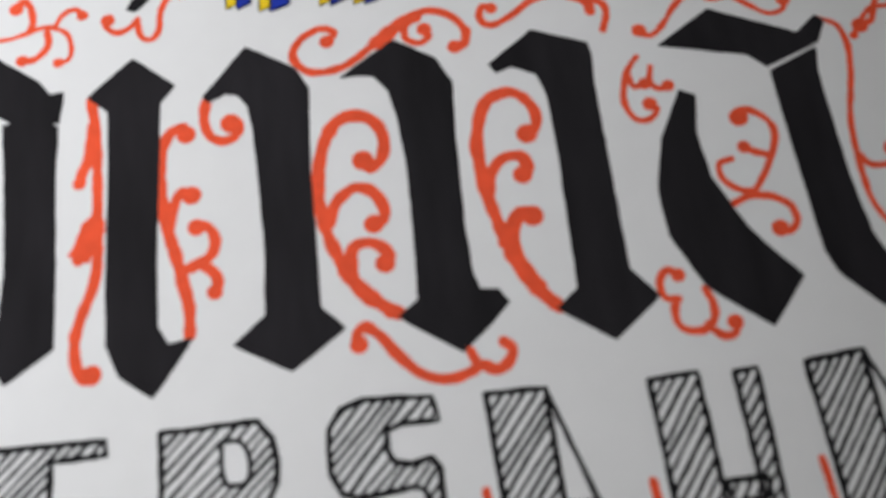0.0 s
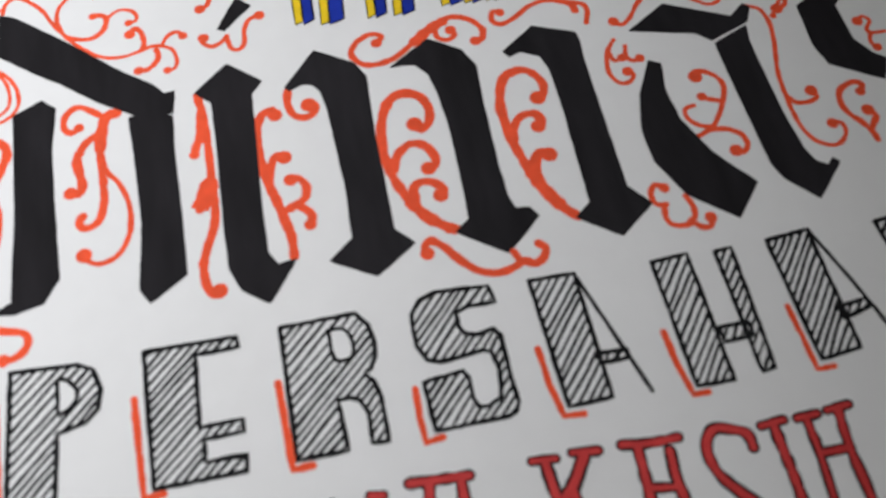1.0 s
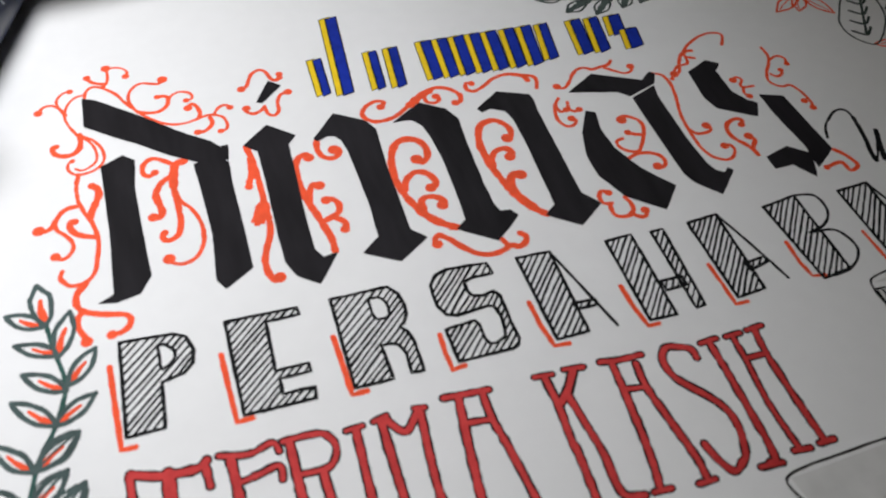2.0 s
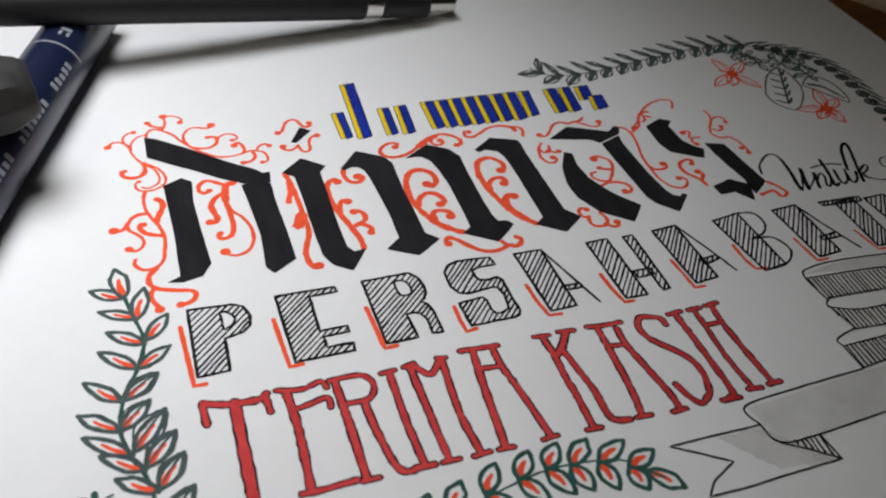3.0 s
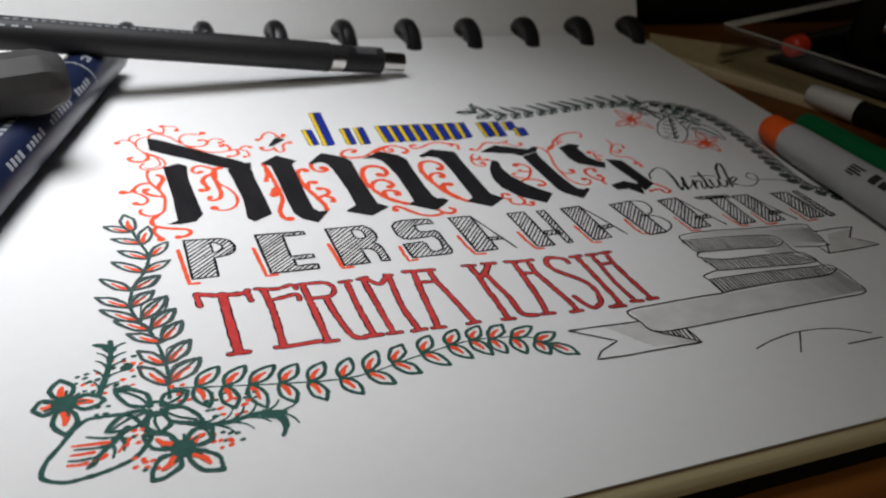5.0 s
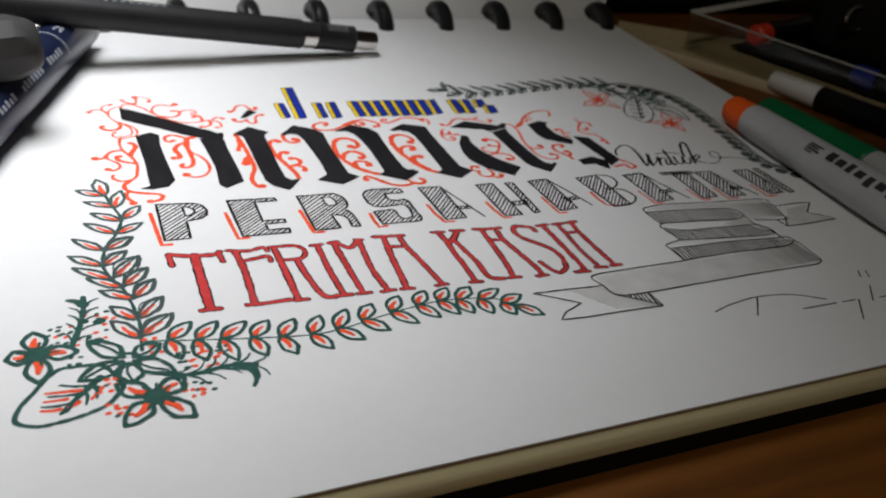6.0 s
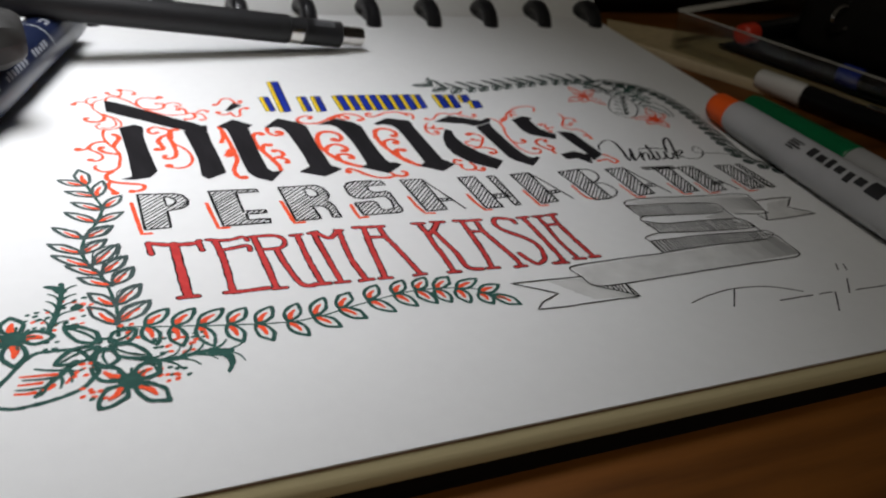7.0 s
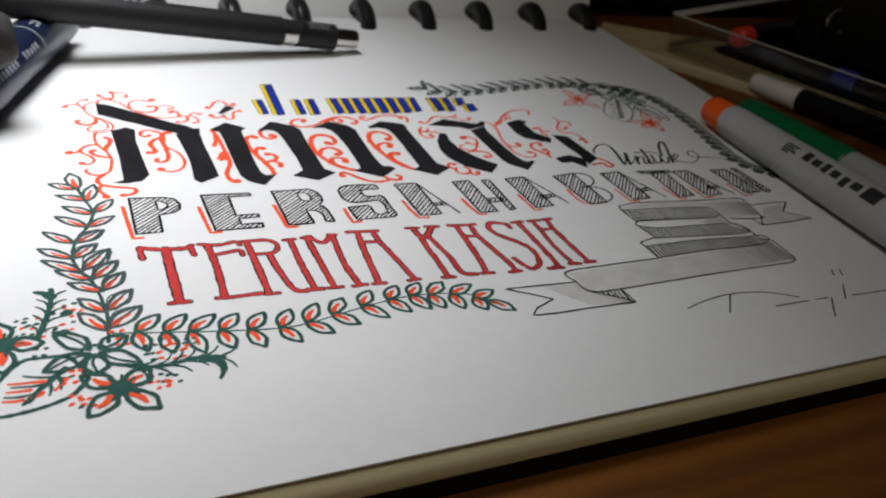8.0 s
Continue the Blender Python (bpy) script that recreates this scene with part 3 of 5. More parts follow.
scrolls("orange curling vines trailing down beside the first stem", [
    ([(2.4, 46.6), (1.0, 46.4), (-0.2, 45.2), (-1.0, 43.5), (-1.2, 41.4), (-0.7, 39.2), (0.3, 36.9), (0.8, 35.6)], .5, 0, 0),
    ([(0.8, 36.5), (1.9, 35.5), (3.3, 33.9), (4.2, 31.8), (4.3, 29.6), (3.7, 28.2), (2.2, 27.2), (0.6, 26.9), (-0.8, 27.3), (-1.6, 28.6), (-1.5, 29.9), (-0.8, 30.4)], .55, 0, .5),
    ([(1.4, 35.6), (2.6, 33.7), (3.2, 31.5), (3.0, 29.4), (1.8, 28.2), (0.5, 27.8), (-0.4, 28.4)], .5, 0, 0),
    ([(0.9, 36.5), (0.9, 34.6), (0.5, 33.0), (-0.7, 32.0), (-2.2, 32.0), (-3.5, 33.1), (-3.7, 34.5), (-3.1, 34.6)], 1.0, 0, .6),
    ([(-1.0, 42.0), (-1.7, 43.7), (-2.4, 44.7), (-3.3, 45.4), (-4.6, 45.2), (-5.5, 43.9)], .6, 0, .8),
    ([(-2.1, 44.5), (-2.3, 46.1), (-1.8, 47.4), (-0.8, 48.2), (0.1, 48.2)], .5, 0, .65),
    ([(-0.0, 27.0), (-0.5, 25.2), (-0.7, 23.0), (-0.5, 20.7), (0.1, 18.4), (1.0, 16.2), (1.5, 14.0), (1.7, 12.1), (1.6, 10.2), (1.2, 8.0), (0.8, 6.0), (-0.3, 4.4), (-1.8, 3.8), (-3.3, 4.2), (-4.3, 5.8), (-4.0, 7.1)], .75, 0, 0),
    ([(1.0, 16.9), (1.2, 18.0), (2.1, 19.9), (2.7, 21.6), (2.5, 23.0), (1.8, 23.8)], 1.2, 0, .7),
    ([(-0.4, 19.9), (-2.1, 19.9), (-3.3, 19.2), (-4.2, 17.8), (-4.9, 16.5), (-6.0, 15.9), (-6.9, 16.3)], .9, 0, 1.0),
    ([(-4.5, 17.7), (-4.2, 15.7), (-3.1, 14.3), (-2.1, 12.6), (-2.1, 11.1), (-2.8, 10.0), (-3.8, 9.5), (-4.8, 10.3)], .7, 0, .8),
    ([(1.4, 12.6), (-0.1, 13.2), (-1.5, 14.2), (-2.3, 15.8), (-2.0, 16.8), (-1.5, 16.7)], 1.1, 0, .7),
    ([(-0.8, 3.8), (-2.2, 2.2), (-2.5, 0.5), (-1.9, -1.0), (0.0, -2.2), (2.7, -3.1), (4.2, -3.6), (4.8, -4.6), (4.3, -5.9), (3.1, -6.6), (1.9, -6.6)], 1.0, 0, .8),
    ([(-1.4, -1.3), (-2.3, -2.0), (-2.6, -3.3), (-2.3, -4.7), (-1.7, -6.0), (-1.6, -6.8)], .9, 0, .9),
])
scrolls("orange plume of scrolls inside the first letter bars", [
    ([(16.8, 25.2), (15.4, 24.8), (14.8, 22.7), (14.4, 20.0)], 1.5, 0, 0),
    ([(14.4, 20.5), (14.4, 17.3), (14.5, 14.6), (14.4, 11.9), (13.9, 9.8), (12.9, 8.8), (11.7, 8.7), (11.2, 9.6), (11.7, 10.4)], 1.05, 0, .6),
    ([(14.5, 22.3), (13.1, 21.6), (12.1, 20.6), (11.4, 18.7), (11.7, 16.5), (11.9, 14.8), (11.4, 13.8), (10.4, 14.1)], 1.2, 0, .9),
    ([(14.4, 18.9), (15.2, 16.1), (16.4, 14.3), (17.2, 11.9), (17.5, 9.5), (17.2, 6.8), (16.1, 4.6), (14.8, 3.6), (13.2, 3.4), (12.0, 4.1), (11.6, 4.9)], .75, 0, 1.0),
    ([(15.4, 24.6), (13.8, 26.1), (12.2, 27.2), (11.0, 26.9), (10.1, 25.8), (10.1, 24.1), (10.9, 23.3), (11.9, 23.9)], .95, 0, .7),
])
scrolls("small orange scrolls round a black dot", [
    ([(29.4, 40.4), (30.4, 40.9), (31.1, 42.5), (32.0, 44.1), (33.4, 44.8), (34.5, 44.0), (35.0, 42.1), (35.8, 41.1), (37.0, 41.6)], .7, .8, 0),
    ([(35.6, 41.2), (36.7, 41.9), (36.8, 42.6)], .6, 0, .7),
    ([(29.3, 35.1), (29.1, 34.3), (30.2, 33.4), (31.6, 33.8), (32.5, 34.8)], .7, .8, 0),
    ([(32.5, 34.6), (32.7, 32.7), (33.7, 32.0), (34.7, 33.0), (35.0, 35.5), (35.9, 37.0), (37.3, 37.4)], .7, 0, .8),
])
scrolls("orange wavy flourish left of a stem", [
    ([(27.4, 25.6), (27.8, 22.1), (27.9, 18.3), (27.9, 14.5), (27.7, 11.5), (27.8, 8.4), (27.4, 5.5), (26.3, 2.8), (25.5, 0.1), (25.6, -2.4), (26.3, -3.8), (27.0, -3.5)], 1.1, 0, 1.0),
    ([(27.5, 22.6), (27.1, 19.0), (26.4, 17.5), (26.1, 16.3)], 1.1, 0, .7),
    ([(27.5, 11.5), (26.7, 9.7), (25.9, 8.1)], 2.2, 0, .6),
])
scrolls("orange scrolls climbing a stem", [
    ([(37.0, 20.1), (36.7, 21.0), (35.5, 20.6), (34.6, 19.1), (34.2, 16.8), (34.2, 13.7), (34.6, 10.5), (35.3, 7.4), (35.9, 4.4), (36.4, 1.5), (36.3, -1.0)], 1.2, 1.0, 0),
    ([(34.9, 10.2), (35.5, 12.7), (36.3, 13.8), (37.2, 13.3)], 1.1, 0, 1.0),
    ([(37.5, 9.8), (38.6, 9.7), (39.3, 8.1), (38.8, 6.7), (37.7, 6.1), (36.4, 5.6)], 1.1, .9, 0),
    ([(37.6, 6.0), (38.8, 5.0), (39.3, 3.9), (38.9, 2.9)], 1.1, 0, .8),
    ([(39.2, 23.5), (38.9, 21.5), (39.5, 19.5), (40.9, 18.8), (42.1, 19.4), (42.4, 20.6), (41.6, 20.7)], 1.1, 0, 1.1),
])
scrolls("orange scroll inside an arch of bars", [
    ([(54.5, 14.5), (55.2, 13.5), (56.4, 14.5), (56.9, 16.4), (56.3, 18.4), (54.7, 19.5), (52.9, 19.5), (51.4, 18.1), (50.4, 15.8), (49.8, 12.7), (49.8, 9.7), (50.3, 6.7), (51.3, 3.7), (52.9, 0.8), (54.9, -1.0), (56.2, -1.9)], 1.3, 1.1, 0),
    ([(50.4, 8.1), (51.4, 10.3), (53.3, 11.6), (55.1, 10.9), (56.0, 9.1), (55.7, 7.8), (54.8, 7.5)], 1.2, 0, 1.0),
    ([(52.1, 2.7), (52.3, 4.9), (53.3, 5.7), (54.8, 5.4), (56.0, 4.1), (55.4, 3.3)], 1.3, 0, 1.0),
    ([(51.5, 3.1), (53.2, 0.5), (55.4, -1.5)], 1.6, 0, 0),
])
scrolls("orange scroll inside an arch of bars", [
    ([(71.3, 14.9), (72.3, 15.6), (72.5, 17.4), (71.3, 19.4), (69.6, 19.9), (67.8, 19.1), (66.7, 17.0), (66.1, 14.2), (66.1, 10.9), (66.5, 7.4), (67.3, 4.0), (68.4, 0.9), (69.6, -1.6), (71.2, -3.5)], 1.3, 1.1, 0),
    ([(66.3, 8.9), (67.1, 11.2), (68.4, 12.5), (70.1, 12.6), (70.8, 11.3), (70.1, 10.5)], 1.3, 0, 1.0),
    ([(67.8, 2.4), (68.1, 4.9), (69.1, 6.4), (70.3, 6.0)], 1.6, 0, 1.1),
    ([(67.3, 3.7), (68.4, 0.8), (69.6, -1.5)], 1.7, 0, 0),
])
scrolls("orange flourish sweeping under the stems", [
    ([(52.0, -4.3), (51.8, -3.3), (52.8, -2.7), (54.0, -3.7), (55.4, -5.7), (57.2, -7.7), (59.4, -8.7), (61.7, -8.5), (63.0, -7.9), (64.4, -8.5), (65.7, -7.8), (66.1, -6.7), (65.4, -6.0)], 1.1, .9, 0),
    ([(62.9, -8.0), (62.4, -7.1), (62.2, -6.4)], .9, 0, 0),
])
scrolls("orange scrolls along the top of the arches", [
    ([(52.3, 28.8), (53.2, 29.8), (51.7, 30.5), (49.6, 29.5), (48.6, 27.6), (49.7, 25.7), (51.9, 25.2), (54.5, 25.9), (57.4, 27.9), (60.0, 29.9), (62.0, 30.7), (63.7, 30.9), (65.6, 30.0), (66.9, 28.2), (66.8, 26.5)], .9, .8, 0),
    ([(57.4, 27.8), (59.7, 29.4), (61.9, 30.4)], 1.6, 0, 0),
    ([(60.8, 29.8), (60.6, 27.9), (62.0, 27.1), (63.2, 27.9), (62.7, 28.7)], .8, 0, .8),
    ([(67.1, 27.9), (66.6, 26.3), (65.6, 26.1)], 1.0, 0, .8),
    ([(70.1, 30.2), (69.2, 30.6), (68.7, 29.0), (69.9, 28.1), (72.0, 28.9), (74.6, 30.5), (77.7, 30.8), (80.3, 29.7), (81.9, 28.9), (82.1, 27.5), (81.4, 25.7)], .8, .7, 0),
    ([(78.5, 30.5), (80.2, 29.5), (80.5, 28.2)], 1.0, 0, .6),
    ([(85.1, 25.0), (86.1, 24.2), (87.7, 25.3), (89.4, 27.4), (91.0, 28.5), (92.4, 28.4), (93.6, 27.6), (95.4, 27.9), (97.0, 28.0), (98.0, 29.0)], .7, .8, 0),
    ([(96.0, 27.4), (97.5, 26.1), (99.0, 24.9), (100.7, 25.3), (101.0, 26.4)], .6, 0, .8),
])
scrolls("orange three-armed scroll beside the rounded bar", [
    ([(84.1, 21.9), (82.7, 20.2), (81.9, 17.9), (81.9, 16.1), (82.7, 14.7), (84.0, 14.6), (84.9, 15.6), (84.3, 16.3)], .7, 0, .8),
    ([(82.8, 19.9), (83.1, 18.5), (84.3, 18.7)], .7, 0, .7),
    ([(85.3, 20.5), (84.9, 18.9), (85.6, 17.9), (86.6, 18.1)], .7, 0, .7),
])
scrolls("orange scroll knot inside the rounded letter bars", [
    ([(92.8, 13.4), (92.9, 14.2), (94.2, 14.0), (95.6, 12.7), (95.9, 10.9), (94.8, 8.5), (93.4, 6.5), (92.2, 5.3), (90.5, 5.9), (89.5, 7.3), (89.6, 8.7), (90.9, 9.0)], .75, 1.0, 0),
    ([(94.4, 9.0), (93.5, 9.4), (92.5, 10.1)], .8, 0, .7),
    ([(90.0, 4.3), (91.7, 4.8), (94.0, 4.4), (95.4, 3.2), (95.6, 1.7), (94.6, 0.6), (93.8, 1.1)], .8, 0, .9),
])
scrolls("long orange vine falling between two bars", [
    ([(104.0, 23.5), (105.7, 22.4), (106.1, 19.8), (105.4, 16.4), (104.1, 12.3), (103.5, 8.9), (103.3, 5.8), (103.4, 2.5), (104.2, 0.4), (105.9, -0.9), (107.7, -0.7), (108.8, 0.8), (108.6, 2.2), (107.6, 2.2)], .65, 0, .8),
    ([(103.5, 7.7), (104.3, 6.4), (106.0, 6.1), (107.4, 6.6), (107.0, 7.7)], .75, 0, .9),
])
scrolls("small orange scrolls below the rounded bar", [
    ([(82.9, -2.1), (81.9, -1.4), (81.0, -2.5), (81.2, -4.1), (82.4, -4.4)], .8, .7, 0),
    ([(82.1, -4.4), (81.7, -6.2), (82.3, -7.4), (83.9, -7.7), (85.2, -6.9), (85.5, -5.3), (85.1, -3.8)], .8, 0, 0),
    ([(84.6, -7.2), (85.5, -8.4), (86.8, -8.5), (87.1, -7.4)], .8, 0, .8),
])
scrolls("orange scrolls round the last letter bars", [
    ([(114.1, 25.2), (112.7, 26.0), (112.2, 26.9), (110.3, 24.3), (109.5, 22.5), (108.1, 22.0)], .7, 0, .9),
    ([(112.1, 26.8), (113.5, 27.5), (114.7, 27.4)], .8, 0, 0),
    ([(118.1, 17.3), (119.1, 18.0), (119.8, 17.0), (118.8, 15.8), (119.0, 15.0), (121.0, 14.8)], .6, .8, 0),
    ([(119.0, 15.1), (118.3, 13.5), (118.8, 12.5)], .6, 0, .7),
    ([(113.3, 6.1), (114.0, 7.1), (113.0, 7.8), (111.2, 7.2), (110.1, 5.8), (110.2, 3.5), (111.2, 1.8), (112.0, 0.2), (112.2, -1.5)], .85, .7, 0),
    ([(112.1, 0.2), (113.6, 2.0), (113.0, 3.1)], .9, 0, .9),
    ([(128.5, 24.4), (128.6, 22.4), (127.6, 20.0), (125.8, 17.8), (124.7, 15.5), (125.2, 13.9), (126.4, 13.1), (127.9, 13.1), (128.7, 11.6), (129.1, 9.6), (129.1, 7.7), (128.7, 6.4)], .6, 0, .7),
    ([(127.9, 20.5), (130.0, 21.3), (131.2, 20.3), (130.8, 18.7)], .6, 0, .6),
    ([(126.1, 16.9), (126.9, 15.9), (128.3, 16.4), (128.6, 17.4)], .6, 0, .6),
    ([(129.2, 8.9), (128.1, 8.4)], .6, 0, .7),
    ([(125.9, -4.2), (127.3, -6.2), (127.8, -8.8), (125.8, -9.5), (125.4, -7.3), (122.2, -7.7)], .8, 0, .6),
    ([(107.1, 20.9), (109.4, 23.7), (112.1, 24.3), (113.1, 27.6), (116.8, 30.3), (120.6, 31.3), (122.9, 30.2), (121.4, 27.3)], .6, .5, 0),
])
name_bar("heavy black marker bar with pointed pen-cut ends", BLACK_INK,
         [(2.1, 45.5), (4.1, 44.6), (10.3, 39.1), (18.2, 31.5), (21.8, 28.7), (23.1, 26.9), (24.5, 27.0), (24.0, 23.5), (19.3, 24.2), (14.5, 27.6), (9.9, 31.7), (6.9, 34.0), (1.8, 38.3)],
         [(3.7, 27.7), (7.3, 29.3), (9.0, 27.7), (8.3, 21.4), (8.3, 12.7), (8.5, 2.5), (6.6, -0.4), (3.2, -1.0), (0.6, -0.5), (3.0, 0.5), (3.6, 12.1)],
         [(18.4, 24.0), (21.7, 24.3), (23.9, 23.0), (23.6, 17.9), (23.6, 8.3), (23.4, -0.4), (18.9, -3.2), (17.9, -1.3), (18.8, 7.6), (18.7, 16.0)],
         [(34.5, 41.2), (36.3, 39.4), (32.2, 35.8), (31.4, 36.2)],
         [(27.2, 26.0), (31.8, 29.8), (36.0, 26.0), (34.4, 24.2), (34.0, 16.8), (33.4, 7.6), (33.2, 0.2), (34.2, -1.7), (36.5, -1.4), (32.6, -6.4), (29.6, -4.0), (28.5, -0.9), (28.6, 5.3), (29.1, 17.5), (29.2, 24.0)],
         [(39.0, 24.2), (43.7, 29.4), (48.6, 26.1), (49.8, 23.6), (49.1, 14.7), (48.9, 5.7), (48.7, -0.2), (50.8, -2.5), (45.6, -5.8), (40.4, -2.6), (43.6, -0.2), (44.1, 6.3), (44.0, 15.4), (43.9, 19.9), (43.5, 22.5), (42.6, 23.9), (41.3, 24.3), (39.5, 23.6)],
         [(53.4, 24.3), (59.2, 27.9), (63.3, 25.0), (64.6, 22.0), (64.0, 15.5), (63.5, 6.5), (63.5, 1.1), (64.0, -0.7), (65.7, -0.9), (66.5, -2.3), (61.6, -6.4), (56.1, -2.2), (58.1, -0.8), (58.5, 4.3), (58.9, 13.2), (58.6, 18.9), (58.1, 22.0), (56.7, 24.0), (55.2, 24.3)],
         [(68.9, 23.4), (73.8, 26.8), (79.3, 24.4), (79.5, 22.9), (79.1, 19.6), (78.8, 11.1), (78.5, 2.7), (78.4, -0.8), (80.7, -3.8), (75.8, -7.3), (71.0, -3.6), (73.3, -2.0), (73.6, 3.5), (74.1, 12.0), (74.2, 19.1), (73.5, 21.6), (71.0, 22.9), (69.4, 22.4)],
         [(87.6, 17.3), (89.0, 16.5), (88.1, 12.5), (88.4, 7.5), (90.6, 1.7), (92.8, -1.5), (94.6, -3.9), (90.6, -8.2), (85.4, -3.6), (83.1, 1.9), (83.1, 6.9), (84.7, 12.3)],
         [(86.8, 22.9), (92.8, 26.4), (101.3, 22.1), (103.7, 23.9), (104.5, 23.2), (103.1, 20.8), (97.2, 18.8), (95.5, 20.5)],
         [(97.5, 18.1), (102.7, 20.1), (102.1, 17.4), (101.9, 5.7), (102.3, -0.5), (103.0, -2.8), (104.4, -3.7), (105.4, -2.8), (106.0, -3.5), (101.4, -7.9), (98.1, -4.0), (97.4, -1.7), (97.4, 4.4), (97.4, 12.7)],
         [(111.1, 21.8), (115.8, 23.9), (117.9, 22.4), (116.2, 20.7), (116.1, 14.6), (117.7, 11.7), (119.2, 10.4), (117.4, 7.3), (113.9, 9.6), (111.3, 11.3), (110.4, 14.6)],
         [(120.8, 12.2), (124.9, 10.7), (125.7, -3.9), (120.9, -7.2), (121.6, -1.9), (120.8, 6.9)],
         [(113.4, -2.5), (118.2, -1.2), (121.5, -4.0), (119.3, -9.0), (116.9, -5.3), (113.4, -5.3)])
name_bar("blue marker bar outlined in black with yellow shadow", BLUE_INK,
         [(48.8, 56.1), (51.1, 56.5), (48.8, 34.1), (46.7, 33.5)],
         [(43.6, 44.6), (45.2, 44.9), (44.7, 34.9), (43.2, 34.3)],
         [(54.2, 44.0), (55.8, 44.3), (54.8, 33.8), (53.2, 33.2)],
         [(58.2, 44.1), (60.0, 44.4), (58.7, 33.4), (56.9, 32.8)],
         [(64.7, 44.3), (66.8, 44.5), (65.9, 33.6), (63.8, 33.0)],
         [(68.0, 44.1), (70.0, 44.3), (69.0, 33.4), (67.0, 32.7)],
         [(71.3, 43.9), (73.4, 44.3), (72.2, 33.2), (70.1, 32.5)],
         [(74.6, 43.8), (76.7, 44.1), (75.4, 33.0), (73.3, 32.3)],
         [(77.9, 43.6), (80.1, 43.9), (78.7, 32.8), (76.5, 32.1)],
         [(81.6, 43.4), (83.7, 43.7), (82.2, 32.6), (80.0, 31.8)],
         [(85.1, 43.2), (87.3, 43.6), (85.6, 32.3), (83.4, 31.6)],
         [(88.9, 42.9), (90.7, 43.3), (89.0, 32.9), (87.0, 32.3)],
         [(95.4, 42.4), (97.7, 42.7), (96.2, 32.6), (93.9, 32.0)],
         [(99.3, 42.1), (101.3, 42.4), (99.7, 32.3), (97.4, 31.6)],
         [(103.5, 41.7), (106.0, 42.0), (104.9, 36.4), (102.2, 35.7)],
         [(104.9, 36.9), (107.5, 37.1), (106.5, 31.7), (103.7, 31.1)], back=(YELLOW_INK, -1.2, 0.15))
hatched_letter("P", [[(2.7, -8.3), (10.1, -9.0), (11.8, -10.0), (12.6, -12.6), (12.1, -14.7), (10.7, -16.0), (7.6, -16.6), (7.1, -23.8), (2.0, -23.7)]], 43.0, 0.86, hole=[(7.8, -10.4), (8.8, -10.5), (9.9, -11.8), (9.9, -12.9), (9.3, -13.8), (8.3, -14.4), (7.8, -14.3)])
hatched_letter("E", [[(17.6, -9.2), (28.1, -9.7), (28.2, -11.0), (23.3, -10.9), (22.9, -19.5), (27.6, -19.6), (27.6, -21.0), (23.2, -20.9), (23.1, -23.4), (27.6, -23.6), (27.3, -25.4), (17.4, -25.1)]], 41.0, 0.86)
hatched_letter("R", [[(33.2, -9.8), (42.0, -10.0), (43.2, -11.7), (43.5, -14.0), (43.3, -15.7), (42.4, -17.2), (41.7, -17.5), (42.6, -18.6), (43.0, -20.8), (42.9, -25.7), (41.1, -25.5), (41.3, -22.1), (40.6, -20.4), (39.6, -19.9), (38.2, -19.9), (38.4, -25.7), (32.8, -25.5)]], 41.0, 0.86, hole=[(38.6, -11.4), (40.2, -11.5), (41.0, -12.8), (41.0, -14.5), (40.5, -15.3), (38.7, -15.0)])
hatched_letter("S", [[(51.7, -9.5), (58.0, -10.1), (58.3, -12.3), (54.9, -12.1), (53.5, -12.6), (53.4, -14.4), (53.9, -15.4), (55.4, -15.8), (57.2, -15.5), (57.9, -16.6), (57.7, -21.5), (57.8, -24.6), (57.3, -25.7), (56.3, -26.0), (48.1, -25.8), (48.0, -20.0), (52.6, -19.7), (53.1, -20.6), (53.0, -23.1), (53.4, -24.2), (54.4, -24.4), (56.0, -23.7), (56.4, -22.4), (56.7, -20.3), (56.3, -18.2), (55.4, -17.8), (53.1, -18.0), (50.4, -18.1), (49.0, -17.5), (48.2, -15.7), (48.2, -13.5), (48.4, -11.7), (49.6, -10.1)]], 45.0, 0.86)
hatched_letter("A", [[(62.9, -10.6), (68.4, -10.9), (68.2, -26.5), (63.1, -26.5)], [(67.9, -21.2), (71.5, -21.5), (71.5, -22.5), (68.1, -22.4)]], 48.0, 0.86, strokes=[[(68.4, -10.9), (70.6, -19.1), (72.7, -26.8)]])
hatched_letter("H", [[(77.9, -11.6), (82.4, -11.5), (82.2, -27.7), (77.8, -27.5)], [(85.8, -12.0), (87.9, -11.9), (87.2, -27.4), (85.6, -27.6)], [(82.7, -21.4), (86.3, -21.5), (86.3, -23.2), (82.8, -23.2)]], 51.0, 0.86)
hatched_letter("A", [[(92.5, -12.0), (97.9, -11.7), (97.7, -27.4), (92.7, -27.7)], [(97.3, -22.2), (100.9, -21.8), (100.9, -22.9), (97.4, -23.7)]], 51.0, 0.86, strokes=[[(97.9, -11.7), (100.3, -19.3), (102.3, -26.7)]])
hatched_letter("B", [[(106.4, -12.6), (112.8, -11.8), (112.9, -28.0), (107.8, -28.5)]], 51.0, 0.86, strokes=[[(112.8, -11.8), (116.2, -12.8), (116.5, -16.2), (114.3, -18.8), (110.9, -19.7)], [(110.9, -19.7), (115.3, -20.5), (116.6, -24.3), (114.8, -27.0), (111.8, -28.3), (108.7, -28.3)]])
